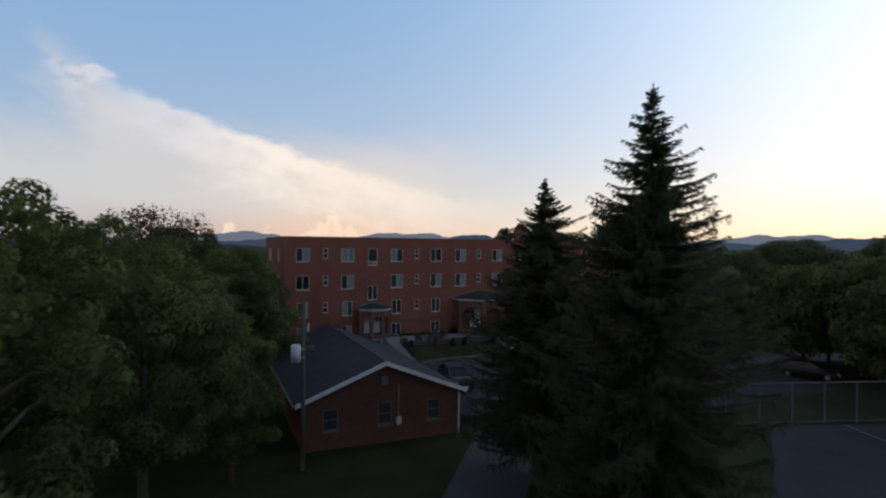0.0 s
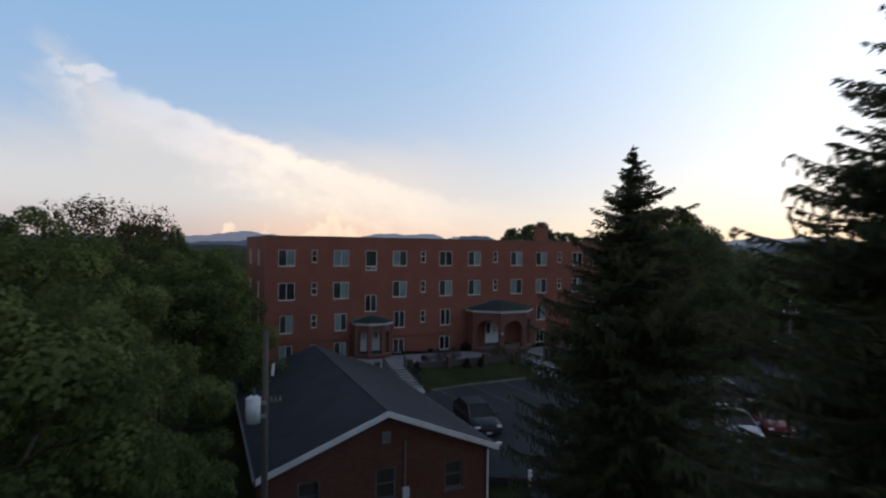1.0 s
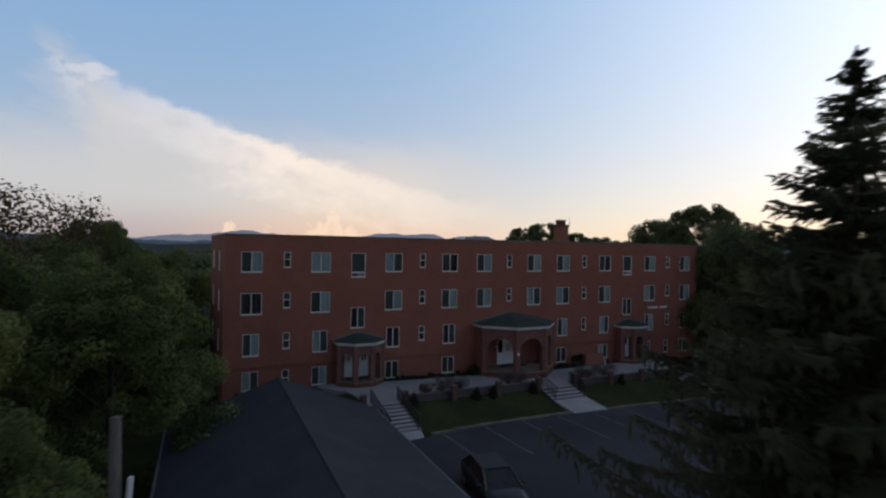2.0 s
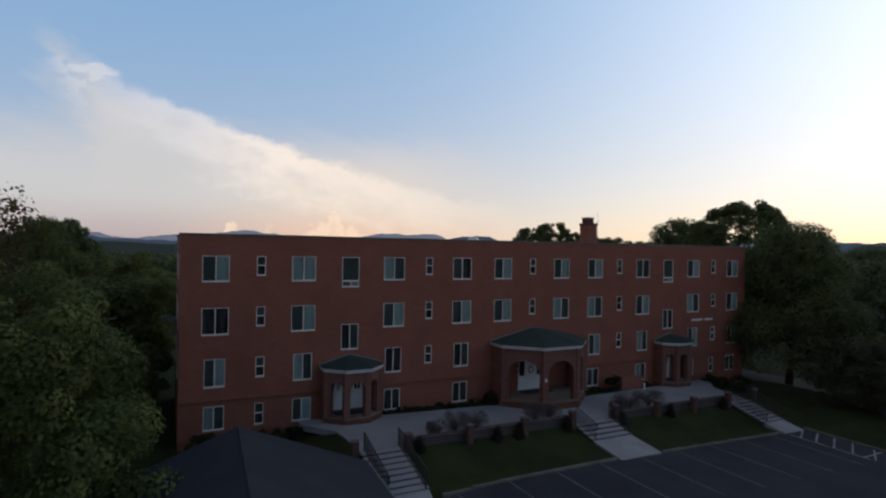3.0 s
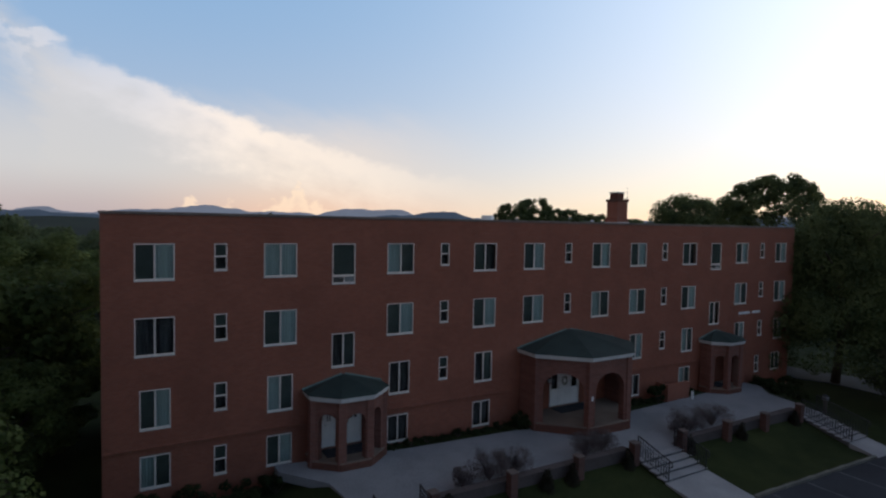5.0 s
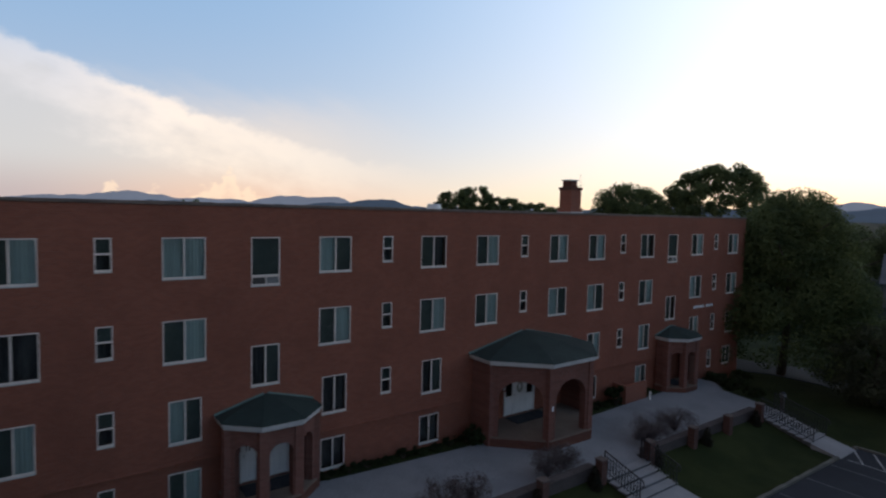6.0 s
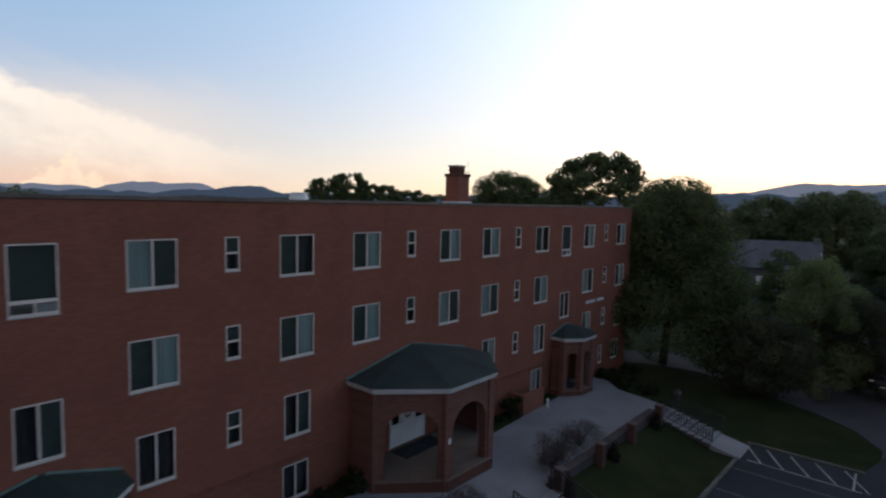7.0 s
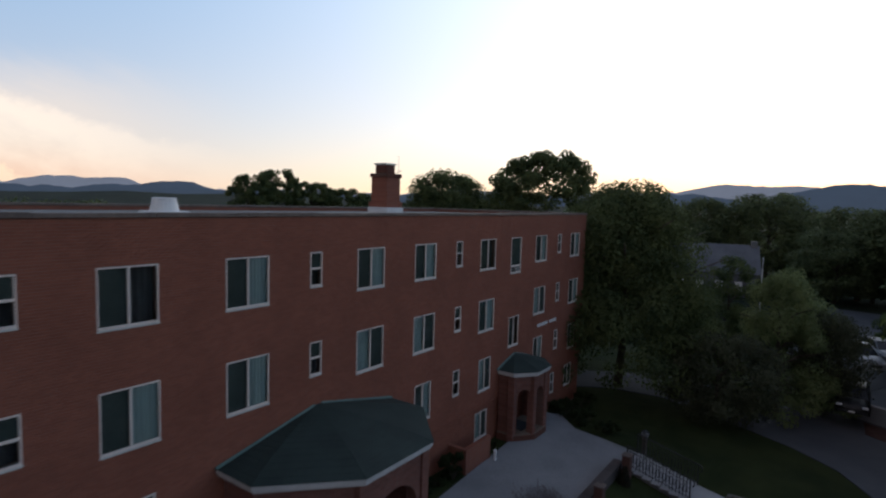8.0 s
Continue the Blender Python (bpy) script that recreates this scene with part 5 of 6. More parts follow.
P_black, P_white, P_red, P_grey = paint("black_paint", (0.008, 0.009, 0.011), 0.45), paint("white_car_paint", (0.34, 0.35, 0.37)), paint("red_car_paint", (0.16, 0.012, 0.014)), paint("grey_car_paint", (0.16, 0.17, 0.19))
car(-5.8, -18.2, -101, P_black, "dark sedan parked on the asphalt beside the small house")
car(7.9, -25.2, -124, P_white, "white sedan parked on the lot")
car(10.9, -25.2, -124, P_red, "dark red hatchback parked beside a white car")
car(11.8, -21.6, -124, P_black, "dark tall car parked behind the white one", 1.75)
car(38.6, -14.35, 178, P_black, "dark car parked by the driveway")
car(50.8, -14.9, 205, P_white, "white van parked on the lot beyond the low wall", 1.9, 5.0)
car(55.5, -16.6, 200, P_grey, "grey car parked beside a white van")


car(25.2, -26.2, -60, P_black, "dark car parked beyond the court fence")


# ---- trees and shrubs ----
def limbs(bm, base, height, spread, rng, forks=9, r=0.22):
    top = Vector((base[0] + rng.uniform(-0.3, 0.3), base[1] + rng.uniform(-0.3, 0.3), height * 0.8))
    b = Vector(base)
    knots = [b.lerp(top, u) + Vector((rng.uniform(-0.12, 0.12), rng.uniform(-0.12, 0.12), 0)) * (u > 0) for u in (0, 0.25, 0.5, 0.75, 1.0)]
    for i, (p, q) in enumerate(zip(knots, knots[1:])):
        rod(bm, p, q, r * (1 - 0.22 * i), r * (1 - 0.22 * (i + 1)), 9)
    ends = []
    for i in range(forks):
        u = 0.28 + 0.62 * i / forks
        p = b.lerp(top, u)
        a = i * 2.4 + rng.uniform(-0.3, 0.3)
        l = spread * rng.uniform(0.55, 0.85) * (1.1 - 0.5 * abs(u - 0.5))
        q = p + Vector((math.cos(a) * l, math.sin(a) * l, l * rng.uniform(0.35, 0.8)))
        m = p.lerp(q, 0.5) + Vector((0, 0, 0.12 * l))
        rod(bm, p, m, r * 0.42 * (1.1 - u * 0.6), r * 0.25, 6)
        rod(bm, m, q, r * 0.25, r * 0.08, 5)
        ends.append(q)
    return ends


def leaf_mesh(name, centres, leaves, size, rng, mat, parent, droop=0.25):
    """Leaves as folded blades round clump centres: (x, y, z, radius)."""
    weight = np.array([c[3] ** 2.2 for c in centres])
    counts = np.maximum(8, (leaves * weight / weight.sum()).astype(int))
    blocks = []
    for (cx, cy, cz, cr), n in zip(centres, counts):
        d = rng.normal(size=(n, 3))
        d /= np.linalg.norm(d, axis=1)[:, None]
        rad = cr * (0.62 + 0.42 * rng.random(n) ** 0.7)
        pos = np.array([cx, cy, cz]) + d * rad[:, None] * np.array([1, 1, 0.78])
        face = d + rng.normal(scale=0.30, size=(n, 3)) + np.array([0, 0, 0.25])
        along = np.cross(face, rng.normal(size=(n, 3))) + np.array([0, 0, -droop])
        along /= np.linalg.norm(along, axis=1)[:, None] + 1e-9
        side = np.cross(face, along)
        side /= np.linalg.norm(side, axis=1)[:, None] + 1e-9
        s = size * (0.6 + 0.8 * rng.random(n))[:, None]
        tip, w = pos + along * s, side * s * 0.4
        mid = pos + along * s * 0.45 + np.cross(along, side) * s * 0.08
        blocks.append(np.stack([pos, mid + w, tip, mid - w], axis=1).reshape(-1, 3))
    vs = np.concatenate(blocks)
    return fast_mesh(name, vs, np.arange(len(vs)).reshape(-1, 4), mat, parent)


def crown(height, radius, low, rng, clumps, shape="round", lump=(0.16, 0.32)):
    """Clump centres spread through a crown with an uneven outline."""
    out = []
    mid = (height + low) / 2
    half = (height - low) / 2
    for i in range(clumps):
        u = rng.uniform(-1, 1)
        a = rng.uniform(0, 2 * math.pi)
        if shape == "cone":
            w = radius * (0.2 + 0.8 * (1 - (u + 1) / 2) ** 0.62)
        elif shape == "umbrella":
            w = radius * (math.sqrt(max(0.12, 1 - 0.88 * u * u)) if u > 0 else 1 + 0.45 * u)
        else:
            w = radius * math.sqrt(max(0.05, 1 - (u * 0.92) ** 2))
        d = w * rng.uniform(0.3, 0.95) ** 0.5
        cr = radius * rng.uniform(*lump)
        out.append((math.cos(a) * d, math.sin(a) * d, mid + u * (half - cr * 0.7), cr))
    return out


PROTOS = {}


def tree(x, y, top, radius, label, proto="leafy", mat=None, low=0.22, leaves=9000, size=0.26, clumps=42, seed=1, shape="round", category="tree", sink=0.0, lump=(0.16, 0.32)):
    z = ground_z(x, y) - 0.1 - sink
    h = top - z
    key = (proto, seed)
    if key not in PROTOS:
        rng = np.random.default_rng(seed)
        ob = thing("tree", (x, y, z), label, category)
        ob.scale = (1, 1, 1)
        bm = bmesh.new()
        limbs(bm, (0, 0, 0), h, radius, rng, r=0.02 * h + 0.04)
        part("trunk", bm, M_bark, ob, "", True)
        leaf_mesh("crown", crown(h, radius, h * low, rng, clumps, shape, lump), leaves, size, rng, mat or M_leaf, ob)
        PROTOS[key] = (ob, h, radius)
        return ob
    ob, h0, r0 = PROTOS[key]
    c = copy_thing(ob, pose(x, y, z, 0, 0, (x * 37 + y * 91) % 360) @ Matrix.Diagonal((radius / r0, radius / r0, h / h0, 1)))
    c["label"] = label
    return c


# near trees on the camera's way
tree(-30.6, -36.6, 11.6, 3.9, "tall leafy green tree near the drive", seed=11, leaves=36000, size=0.155, clumps=100, lump=(0.10, 0.25))
tree(-26.6, -29.4, 8.6, 4.3, "broad dark green leafy tree", seed=12, leaves=36000, size=0.155, clumps=100, lump=(0.10, 0.25))
tree(-26.8, -18.5, 10.1, 4.5, "broad green leafy tree beside the small house", seed=13, leaves=36000, size=0.155, clumps=100, lump=(0.10, 0.25))
tree(-21.0, -9.2, 9.4, 6.0, "green maple crowding the small house", "maple", seed=15, leaves=72000, size=0.14, clumps=170, low=0.03, shape="cone", lump=(0.08, 0.19))
tree(-25.0, -4.0, 10.4, 4.6, "green maple behind the small house", seed=14, leaves=34000, size=0.155, clumps=100, low=0.12, lump=(0.10, 0.25))
tree(-27.0, 2.5, 13.4, 6.2, "airy tree with thin russet leaves", "airy", M_leaf_brown, seed=21, leaves=12000, size=0.2, clumps=90, low=0.35)
tree(-22.9, -27.6, 3.5, 2.3, "dark green undergrowth tree beside the pole", seed=12)
tree(-23.0, -22.5, 5.6, 3.2, "dark green leafy tree behind the pole", seed=13)
tree(-34, -26, 9.5, 4.5, "leafy green tree in the grove", seed=13)
tree(-35, -14, 12.2, 4.8, "leafy green tree in the grove", seed=14)
tree(-31.0, -7.0, 12.0, 4.8, "leafy green tree in the grove", seed=11)
tree(-30.5, -45.0, 6.5, 3.2, "leafy green tree in the grove", seed=12)
tree(-36.5, -38.0, 11.0, 4.2, "leafy green tree in the grove", seed=11)
tree(-19.8, 15.5, 9.4, 5.6, "broad green tree behind the building's end", seed=13)
tree(-21.8, 5.5, 11.5, 1.9, "slim dark tree behind the maple", "maple", seed=15)
tree(-17.4, 8.0, 3.6, 1.9, "dark undergrowth tree close to the side wall", seed=11)
tree(-17.6, 12.8, 4.2, 2.1, "dark undergrowth tree close to the side wall", seed=13)
tree(-18.6, 3.5, 4.6, 2.6, "dark undergrowth tree beside the building's end", seed=12)
tree(-21.0, 9.0, 7.6, 4.6, "dark leafy tree behind the building's end", "slope", M_leaf, 0.15, 12000, 0.3, 80, 45)
tree(-29, 16, 8.2, 5.0, "dark leafy tree behind the building's end", "slope", M_leaf, 0.15, 12000, 0.3, 80, 45)

tree(-22, 24, 7.4, 5.5, "dark leafy tree down the slope", "slope", M_leaf, 0.15, 12000, 0.3, 80, 45)
tree(-38, 30, 10.5, 6.0, "dark leafy tree down the slope", "slope", M_leaf, 0.15, 12000, 0.3, 80, 45)
tree(-30, 48, 8.5, 7.0, "dark leafy tree down the slope", "slope", M_leaf, 0.15, 12000, 0.3, 80, 45)
tree(-17, 52, 6.5, 7.0, "dark leafy tree down the slope", "slope", M_leaf, 0.15, 12000, 0.3, 80, 45)
tree(-45, 8, 12.0, 6.0, "dark leafy tree down the slope", "slope", M_leaf, 0.15, 12000, 0.3, 80, 45)
# beside the building's far end
tree(33.4, -1.0, 12.7, 7.4, "large dark green linden with low branches", "linden", M_leaf_dark, low=0.10, leaves=100000, size=0.165, clumps=250, seed=31, shape="cone", lump=(0.11, 0.23))
tree(39.1, 7.7, 15.5, 5.9, "tall wide-crowned tree against the bright sky", "dome", M_leaf_dark, leaves=76000, size=0.2, clumps=470, seed=23, low=0.14, shape="umbrella", lump=(0.07, 0.15))
tree(-25.5, 29, 12.3, 4.4, "airy tree down the slope", "airy", M_leaf_dark, leaves=32000, size=0.2, clumps=220, seed=22, low=0.25, lump=(0.08, 0.17))
tree(31.5, -7.6, 3.7, 3.5, "low dull green tree spreading over the lawn", "low", M_leaf_dull, leaves=24000, size=0.13, clumps=80, seed=32, low=0.03)
tree(35.6, -10.3, 7.5, 3.1, "pale green young tree by the driveway", "pale", M_leaf_pale, leaves=26000, size=0.13, clumps=80, seed=33, low=0.02, shape="cone")
tree(39.5, -11.5, 5.2, 3.4, "green tree by the driveway", "pale", M_leaf_pale, seed=33)
tree(38.8, -12.7, 4.7, 2.6, "dark green tree by the driveway", "low", M_leaf_dark, seed=32)
tree(54.5, -5.0, 6.7, 2.2, "round dark green tree before a grey house", "bushy", M_leaf_dark, leaves=16000, size=0.16, clumps=80, seed=34, low=0.05, lump=(0.2, 0.36))
tree(62.0, -18.6, 2.2, 2.2, "low dark green tree at the far lot", "bushy", seed=34)
tree(58.0, -19.6, 1.6, 2.0, "low dark green tree at the far lot", "bushy", seed=34)
tree(55.5, 29.6, 15.3, 5.8, "round dark tree behind the flat roof", "ball", M_leaf_dark, leaves=52000, size=0.24, clumps=300, seed=24, low=0.2, lump=(0.14, 0.24))
for i, (x, y, t, r) in enumerate(((67, 86, 16.0, 5.5), (74, 87, 17.4, 6), (82, 85, 15.0, 6), (90, 84, 13.8, 7), (100, 82, 13.0, 8))):
    tree(x, y, t, r, "far dark tree behind the flat roof", "airy", M_leaf_dark, seed=22)
for i, (x, y, t, r) in enumerate(((29.3, -23.4, 8.2, 4.6), (32, -28.5, 9.2, 5), (35, -22.5, 8.0, 4.6), (30, -34.5, 9.6, 5), (39, -27, 9.0, 5), (25.5, -33, 7.4, 4), (43, -20.5, 8.4, 4.4), (36, -36, 10.5, 5.5))):
    tree(x, y, t, r, "leafy dark tree beyond the court fence", "slope", M_leaf, 0.15, 12000, 0.3, 80, 45)
# the right-hand grove and far woods
rng_w = random.Random(5)
for i, (x, y, t, r) in enumerate(((52, -24, 10.5, 6), (44, -31, 9.0, 5), (62, -34, 12.0, 7), (40, -40, 9.5, 5.5), (58, -46, 12.5, 7), (75, -26, 13.0, 8), (105, -16, 12.2, 8), (118, 10.4, 13.4, 6.8), (112, 24, 10.5, 8), (100, -26, 14.0, 9), (124.5, -1.5, 15.0, 9), (68, 12, 9.5, 6), (78, -48, 14.0, 9), (48, -56, 12.5, 6.5), (110, 28, 12.5, 9), (84, -27, 8.5, 5), (98, -13, 8.4, 6), (104, -18, 9.0, 6))):
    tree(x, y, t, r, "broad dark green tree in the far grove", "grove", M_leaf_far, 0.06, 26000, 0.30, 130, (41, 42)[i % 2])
for i in range(150):
    a = radians(rng_w.uniform(-55, 108))
    d = rng_w.uniform(130, 420)
    x, y = math.sin(a) * d, math.cos(a) * d - 10
    z = ground_z(x, y)
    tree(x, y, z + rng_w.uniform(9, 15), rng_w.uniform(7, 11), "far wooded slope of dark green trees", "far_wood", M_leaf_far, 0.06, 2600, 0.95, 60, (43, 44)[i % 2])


def spruce(x, y, top, width, slope, bare, lean, seed, label):
    """A spruce: a straight trunk, drooping whorled branches and hanging sprays of needles."""
    rng = np.random.default_rng(seed)
    z = ground_z(x, y) - 0.1
    h = top - z
    ob = thing("spruce", (x, y, z), label, "tree")
    part("trunk", rod(bmesh.new(), (0, 0, 0), (0, 0, h - 0.05), 0.28, 0.02, 10), M_bark, ob, "", True)
    cards, sticks = [], []
    level = bare
    while level < h - 0.2:
        u, d_top = level / h, h - level
        reach = min(width, 0.6 + slope * d_top) * (1 - math.exp(-d_top / 1.7)) + 0.05
        for k in range(int(8 + 9 * (1 - u))):
            a = rng.uniform(0, 2 * math.pi)
            l = reach * rng.uniform(0.42, 1.06) * (1.25 if rng.random() < 0.06 else 1.0) * (1 + lean * math.cos(a + 0.45))
            zz = level + rng.uniform(-0.15, 0.15)
            d = np.array([math.cos(a), math.sin(a), 0])
            side = np.array([-d[1], d[0], 0])
            f = np.linspace(0.06, 1, max(4, int(l / 0.11)))
            tilt = rng.uniform(-0.16, 0.14)
            drop = tilt * l * f + 0.35 * l * (u - 0.62) * 1.3 * f - 0.20 * l * np.sin(f * math.pi * 0.75) * (1 - u) + 0.13 * l * f ** 3
            p = d * (l * f)[:, None] + np.array([0, 0, zz]) + np.array([0, 0, 1.0]) * drop[:, None]
            r = (0.010 + 0.022 * (1 - f))[:, None]
            for w in (side, np.array([0, 0, 1.0])):
                sticks.append(np.stack([p[:-1] + w * r[:-1], p[1:] + w * r[1:], p[1:] - w * r[1:], p[:-1] - w * r[:-1]], axis=1))
            for sgn in (-1, 1, -1, 1, -1, 1):
                n = len(f)
                tl = ((0.19 + 0.46 * (1 - f) * min(1, l / 2.5)) * rng.uniform(0.5, 1.2, n) * min(1.0, 0.3 + 0.55 * d_top))[:, None]
                way = d * rng.uniform(0.2, 0.9, n)[:, None] + side * (sgn * rng.uniform(0.3, 1.0, n))[:, None] + np.array([0, 0, 1.0]) * rng.uniform(-0.75, 0.2, n)[:, None]
                way /= np.linalg.norm(way, axis=1)[:, None]
                q = p + way * tl
                m = (p + q) / 2
                for w in (np.tile([0, 0, 1.0], (n, 1)), np.cross(way, [0, 0, 1.0])):
                    w = w / (np.linalg.norm(w, axis=1)[:, None] + 1e-9) * rng.uniform(0.018, 0.030, n)[:, None]
                    cards.append(np.stack([p, m + w, q, m - w], axis=1))
                if u < 0.8:
                    pick = rng.random(n) < 0.16
                    a0 = q[pick]
                    b0 = a0 + np.stack([rng.uniform(-0.06, 0.06, len(a0)), rng.uniform(-0.06, 0.06, len(a0)), -rng.uniform(0.2, 0.5, len(a0)) * (1 - u * 0.6)], axis=1)
                    for w in (np.array([0.03, 0, 0]), np.array([0, 0.03, 0])):
                        cards.append(np.stack([a0, (a0 + b0) / 2 + w, b0, (a0 + b0) / 2 - w], axis=1))
        level += 0.24 + 0.10 * rng.random() - 0.08 * u
    for name, rows, mat in (("bough", sticks, M_bark), ("needle_spray", cards, M_needle)):
        v = np.concatenate([x.reshape(-1, 3) for x in rows])
        tagged(fast_mesh(name, v, np.arange(len(v)).reshape(-1, 4), mat, ob), kind="stuff")
    return ob


spruce(-11.35, -42.8, 15.05, 3.9, 0.37, 0.9, -0.02, 3, "tall dark spruce with drooping branches")
spruce(-9.2, -34.0, 13.0, 4.3, 0.50, 2.5, 0.1, 4, "dark spruce with ragged drooping branches")


def shrub(x, y, r, h, label, mat, leaves=900, size=0.10, seed=50, z=None, name="shrub"):
    rng = np.random.default_rng(seed)
    zz = ground_z(x, y) if z is None else z
    ob = thing(name, (x, y, zz - 0.03), label, "shrub")
    bm = bmesh.new()
    for i in range(7):
        a = i * 0.9
        rod(bm, (0, 0, 0), (math.cos(a) * r * 0.6, math.sin(a) * r * 0.6, h * 0.7), 0.02, 0.006, 5)
    part("woody_stem", bm, M_bark, ob)
    leaf_mesh("foliage", crown(h, r, 0.05, rng, 14), leaves, size, rng, mat, ob)
    return ob


def cone_shrub(x, y, h, z, seed):
    rng = np.random.default_rng(seed)
    ob = thing("conical_shrub", (x, y, z), "dark upright conical evergreen shrub", "shrub", "conical shrubs by the piers")
    part("stem", rod(bmesh.new(), (0, 0, -0.1), (0, 0, h * 0.8), 0.03, 0.01, 6), M_bark, ob)
    cs = [(rng.uniform(-0.05, 0.05), rng.uniform(-0.05, 0.05), h * (0.1 + 0.8 * u), 0.30 * (1 - u * 0.85) + 0.04) for u in np.linspace(0, 1, 9)]
    leaf_mesh("foliage", cs, 900, 0.09, rng, M_cone, ob)


for i, x in enumerate((0.1, 4.75, 8.9, 13.0, -4.5, 1.45, 17.9)):
    cone_shrub(x, -6.3, 1.0, ground_z(x, -6.3), 60 + i)


def bare_bush(x, y, r, h, z, seed):
    rng = np.random.default_rng(seed)
    ob = thing("bare_bush", (x, y, z), "sparse brown twiggy bush on the terrace edge", "bush")
    bm = bmesh.new()
    for i in range(90):
        a, t = rng.uniform(0, 2 * math.pi), rng.uniform(0.15, 1.0)
        p = Vector((math.cos(a) * r * t, math.sin(a) * r * t, h * rng.uniform(0.6, 1.0)))
        m = p * 0.5 + Vector((rng.uniform(-0.05, 0.05), rng.uniform(-0.05, 0.05), h * 0.1))
        rod(bm, (0, 0, 0), m, 0.010, 0.006, 3)
        rod(bm, m, p, 0.006, 0.003, 3)
    part("woody_stem", bm, M_twig, ob)
    leaf_mesh("foliage", crown(h, r, 0.1, rng, 44, lump=(0.16, 0.32)), 3400, 0.040, rng, M_twig, ob)


for i, (x, y, r, h) in enumerate(((-1.9, -5.1, 0.85, 1.25), (-0.6, -5.1, 0.8, 1.15), (3.4, -5.0, 0.8, 1.15), (4.5, -4.9, 0.75, 1.05), (11.0, -4.8, 1.05, 1.15), (12.5, -4.9, 1.05, 1.2), (9.8, -5.1, 0.6, 0.9), (-3.2, -5.2, 0.5, 0.8))):
    bare_bush(x, y, r, h, plaza_z(x), 80 + i)
# planting along the wall
for i, x in enumerate(np.arange(-3.9, 3.0, 0.85)):
    shrub(x, -0.38, 0.38, 0.22 + 0.1 * ((i * 5) % 3), "low dark green ground-cover along the brick wall", M_ivy, 420, 0.08, 90 + i)
for i, x in enumerate(np.arange(10.9, 17.6, 0.85)):
    shrub(x, -0.45, 0.38, 0.22 + 0.1 * ((i * 5) % 3), "low dark green ground-cover along the brick wall", M_ivy, 420, 0.08, 110 + i)
for i, (x, y, r, h) in enumerate(((-9.3, -0.7, 0.8, 0.9), (-10.8, -0.8, 0.9, 0.9), (-12.4, -0.8, 0.9, 1.0), (-14.2, -0.9, 0.9, 1.1), (23.6, -1.2, 0.9, 0.9), (24.6, -0.8, 0.9, 1.0), (25.7, -0.9, 0.9, 0.9), (23.0, -2.6, 0.8, 0.7), (22.6, -3.9, 0.7, 0.7), (27.0, -1.0, 0.9, 1.0), (13.4, -0.75, 0.6, 1.2), (3.0, -0.8, 0.6, 0.9))):
    shrub(x, y, r, h, "rounded dark green shrub by the wall", M_ivy, 1300, 0.10, 130 + i)
screen = thing("brick_enclosure", (15.0, -0.75, plaza_z(15)), "low brick enclosure against the basement wall", "enclosure")
part("wall", boxes((-1.0, 1.0, -0.2, 0.0, -0.2, 1.0), bevel=0.01), M_wall_x, screen)
part("wall", boxes((-1.0, -0.8, 0.003, 0.72, -0.2, 1.0), bevel=0.01), M_wall_y, screen)
white_pipe = thing("vent_pipe", (15.9, -1.25, plaza_z(15.9)), "short white pipe on the terrace", "pipe")
part("pipe", rod(bmesh.new(), (0, 0, -0.1), (0, 0, 0.40), 0.065, None, 10), M_white, white_pipe)
part("cap", rod(bmesh.new(), (0, 0, 0.403), (0, 0, 0.48), 0.09, 0.055, 10), M_white, white_pipe)


# ---- far house and distance ----
def far_house(x, y, turn, label):
    z = min(ground_z(x, y), -2.7)
    ob = thing("far_house", (x, y, z), label, "house", turn=turn)
    part("wall", boxes((-6, 6, -4, 4, -3, 4.2)), M_slate_pale, ob, "pale grey siding")
    bm = bmesh.new()
    for s in (-1, 1):
        bm.faces.new([bm.verts.new(k) for k in ((-6.5, s * 4.6, 4.0), (6.5, s * 4.6, 4.0), (6.5, 0, 8.2), (-6.5, 0, 8.2))])
    for s in (-6.5, 6.5):
        bm.faces.new([bm.verts.new(k) for k in ((s, -4.6, 4.0), (s, 4.6, 4.0), (s, 0, 8.2))])
    part("roof", bm, M_slate_pale, ob, "pale grey roof")
    part("chimney", boxes((5.3, 6.2, -0.5, 0.5, 6.5, 8.8), bevel=0.03), M_old_paint, ob)
    for i in range(4):
        part("window", boxes((-5 + 2.7 * i, -4 + 2.7 * i, -4.06, -4.0, 1.3, 2.7)), M_white, ob)


far_house(94, 3.4, -78, "grey-roofed house half hidden among the trees")


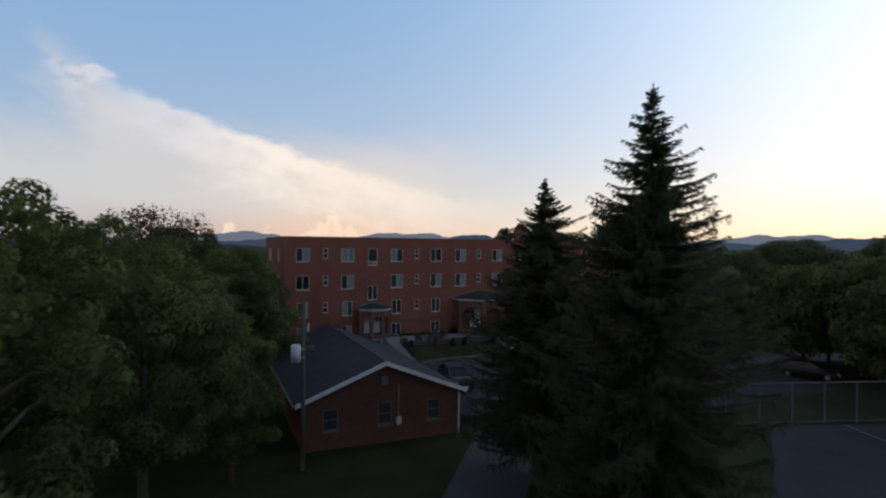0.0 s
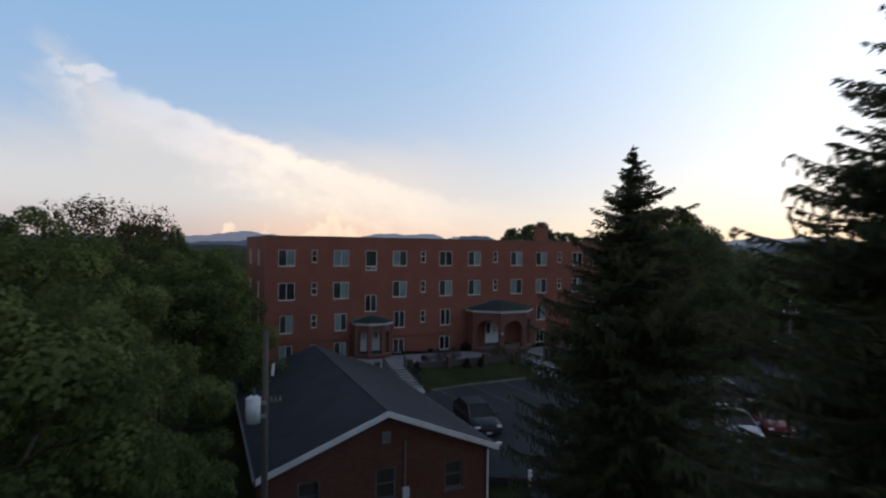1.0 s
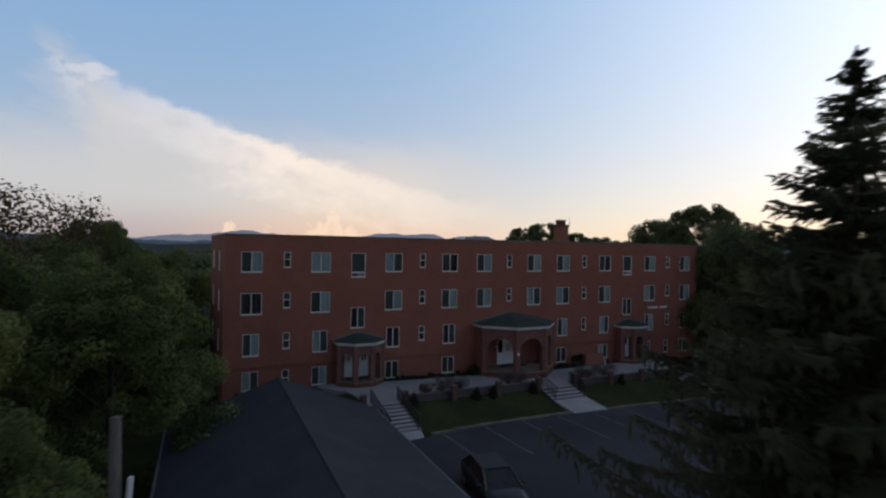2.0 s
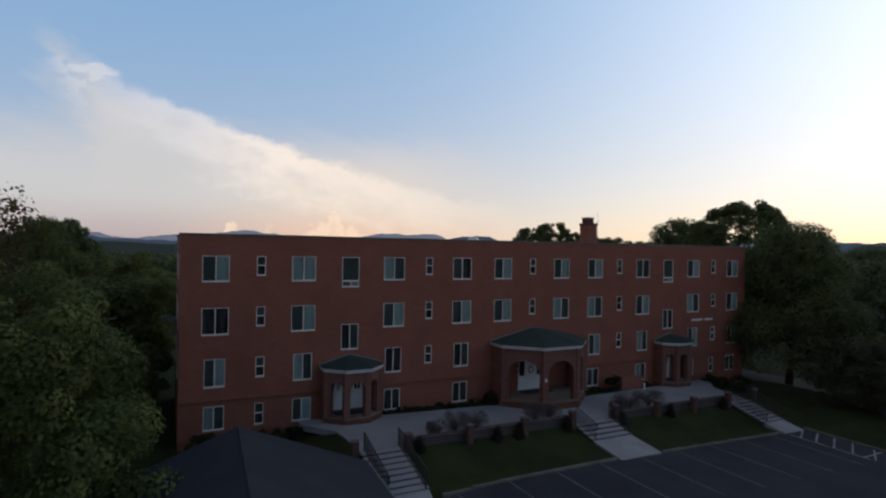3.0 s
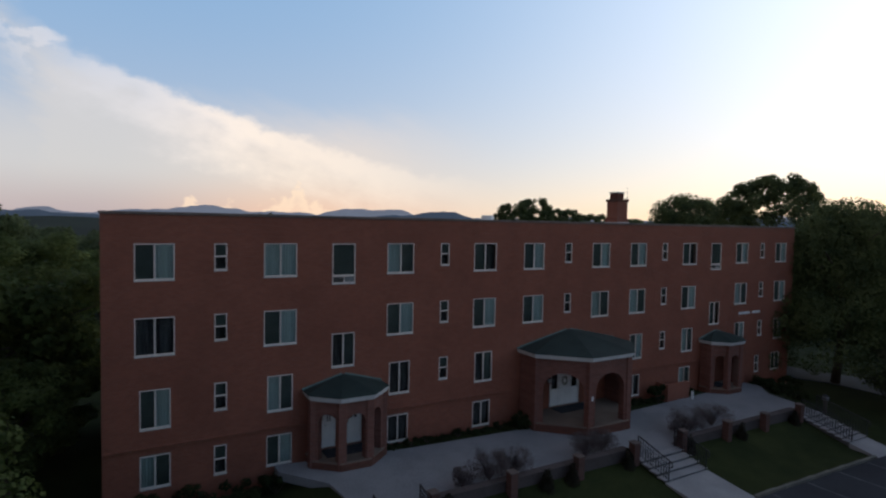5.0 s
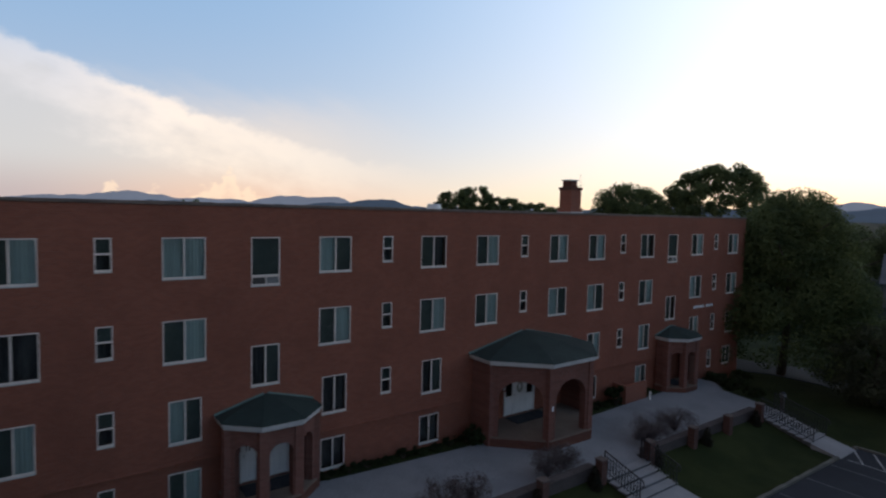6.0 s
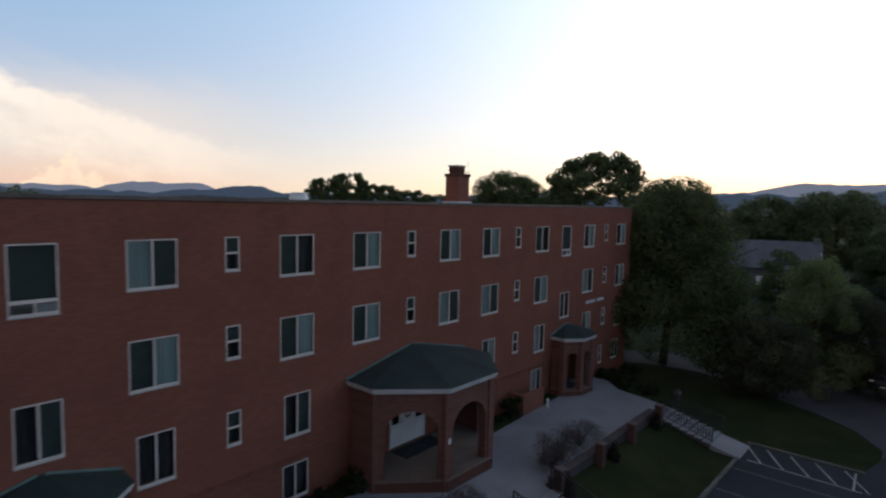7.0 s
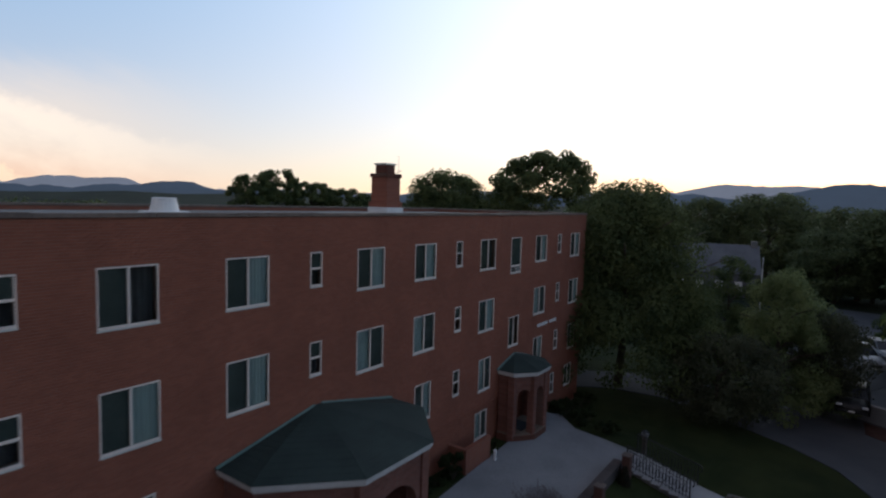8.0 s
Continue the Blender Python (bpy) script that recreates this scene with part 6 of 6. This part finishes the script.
def mountains(name, dist, az0, az1, base, peaks, seed, mat, label):
    """A ridge line of hills on an arc, dist metres away; peaks: bearing, height in degrees, width."""
    bm = bmesh.new()
    rows = []
    n = 900
    for i in range(n + 1):
        a = az0 + (az1 - az0) * i / n
        up = (base ** 5 + sum((h * math.exp(-((a - c) / (w * 1.5)) ** 2)) ** 5 for c, h, w in peaks)) ** 0.2
        up += 0.22 * noise.noise((a * 0.12, seed, 0.0)) + 0.24 * noise.noise((a * 0.42, seed, 4.0)) + 0.12 * noise.noise((a * 1.1, seed, 9.0)) + 0.05 * noise.noise((a * 3.1, seed, 2.0))
        z = 10 + math.tan(radians(up)) * (dist + 520)
        r = radians(a)
        rows.append([bm.verts.new((math.sin(r) * (dist + k * 260), math.cos(r) * (dist + k * 260), zz)) for k, zz in ((0, -60), (1.0, z * 0.55), (2.0, z))])
    for a, b in zip(rows, rows[1:]):
        for k in range(2):
            bm.faces.new((a[k], b[k], b[k + 1], a[k + 1]))
    return tagged(part(name, bm, mat, None, "", True), label, "mountains", kind="structure")


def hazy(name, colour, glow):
    # air haze is put into the base colour and a weak emission
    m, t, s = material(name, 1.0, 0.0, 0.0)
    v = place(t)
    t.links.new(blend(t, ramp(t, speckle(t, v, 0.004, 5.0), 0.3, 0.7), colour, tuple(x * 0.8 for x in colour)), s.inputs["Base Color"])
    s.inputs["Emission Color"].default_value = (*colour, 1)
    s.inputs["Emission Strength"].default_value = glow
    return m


NEAR_PEAKS = [(-12, 0.6, 7), (8, 0.5, 5), (17, 0.55, 4), (29.5, 1.3, 2.6), (26, 0.75, 4), (34, 0.65, 4), (50, 0.6, 8), (65, 1.0, 7), (77, 1.5, 5), (92, 2.35, 5.5), (104, 1.8, 9)]
FAR_PEAKS = [(-14, 0.5, 5), (-6.5, 0.95, 2.0), (2, 0.85, 4), (7, 1.25, 3.2), (13, 0.95, 4), (21, 1.4, 3.0), (24.5, 1.3, 2.4), (40, 0.9, 7), (58, 1.2, 8), (72, 1.6, 6), (81.5, 2.35, 4.4), (87.5, 2.2, 4.5), (100, 2.0, 9)]
mountains("backdrop_near", 2300, -70, 120, 0.25, NEAR_PEAKS, 2.3, hazy("near_ridge_haze", (0.052, 0.070, 0.098), 0.55), "dark wooded ridge with blue-grey haze in its colour")
mountains("backdrop_far", 3900, -70, 120, 0.45, FAR_PEAKS, 5.7, hazy("far_ridge_haze", (0.125, 0.140, 0.175), 0.85), "mountains on the horizon with grey-blue haze in their colour")


# ---- bricks of the front wall ----
def bricks():
    """Every brick of the front wall in running bond; the stretch between two windows as single bricks."""
    BW, BH, J = 0.203, 0.0677, 0.009
    vs, fs, single = [], [], []
    k = 0
    z = BASE + 0.4
    while z < TOP - 0.13:
        z1 = min(z + BH - J, TOP - 0.125)
        yf = 0.0 if z > BAND - 0.01 else 0.12
        if BAND - 0.01 < z < BAND + 0.08:
            yf = -0.03
        deep = 0.012 if yf != -0.03 else 0.042
        blocked = sorted((o[0] - 0.004, o[1] + 0.004) for o in holes if o[2] < z1 - 0.01 and o[3] > z + 0.01)
        spans, a = [], X0
        for p, q in blocked:
            if p > a:
                spans.append((a, p))
            a = max(a, q)
        spans.append((a, X1))
        off = (k % 2) * BW / 2
        for a, b in spans:
            i = math.floor((a - X0 - off) / BW)
            while True:
                p = X0 + off + i * BW
                if p >= b:
                    break
                q0, q1 = max(p, a), min(p + BW - J, b)
                i += 1
                if q1 - q0 < 0.03:
                    continue
                if -0.88 < q0 and q1 < 0.40 and 6.62 < z < 9.2 and q1 - q0 > BW - J - 0.002:
                    single.append((q0, z))
                    continue
                y = yf + 0.0015 * ((i * 7 + k * 3) % 3 - 1)
                m = len(vs)
                vs += [(q0, y, z), (q1, y, z), (q1, y, z1), (q0, y, z1), (q0, yf + deep, z), (q1, yf + deep, z), (q1, yf + deep, z1), (q0, yf + deep, z1)]
                fs += [(m, m + 1, m + 2, m + 3), (m + 3, m + 2, m + 6, m + 7), (m + 1, m, m + 4, m + 5), (m + 4, m, m + 3, m + 7), (m + 1, m + 5, m + 6, m + 2)]
        z += BH
        k += 1
    tagged(plain_mesh("brick_courses", vs, fs, M_brick, wall_front), "red bricks laid in running bond", kind="stuff")
    w, h = BW - J, BH - J
    one = boxes((0, w, 0, 0.013, 0, h))
    first = None
    for x, z in single[:300]:
        if first is None:
            first = part("brick", one, M_brick_one, wall_front)
            ob = first
        else:
            ob = new("brick", first.data)
            ob.parent = wall_front
        ob.location = (x, 0.0015 * (int(x * 31 + z * 17) % 3 - 1), z)


bricks()
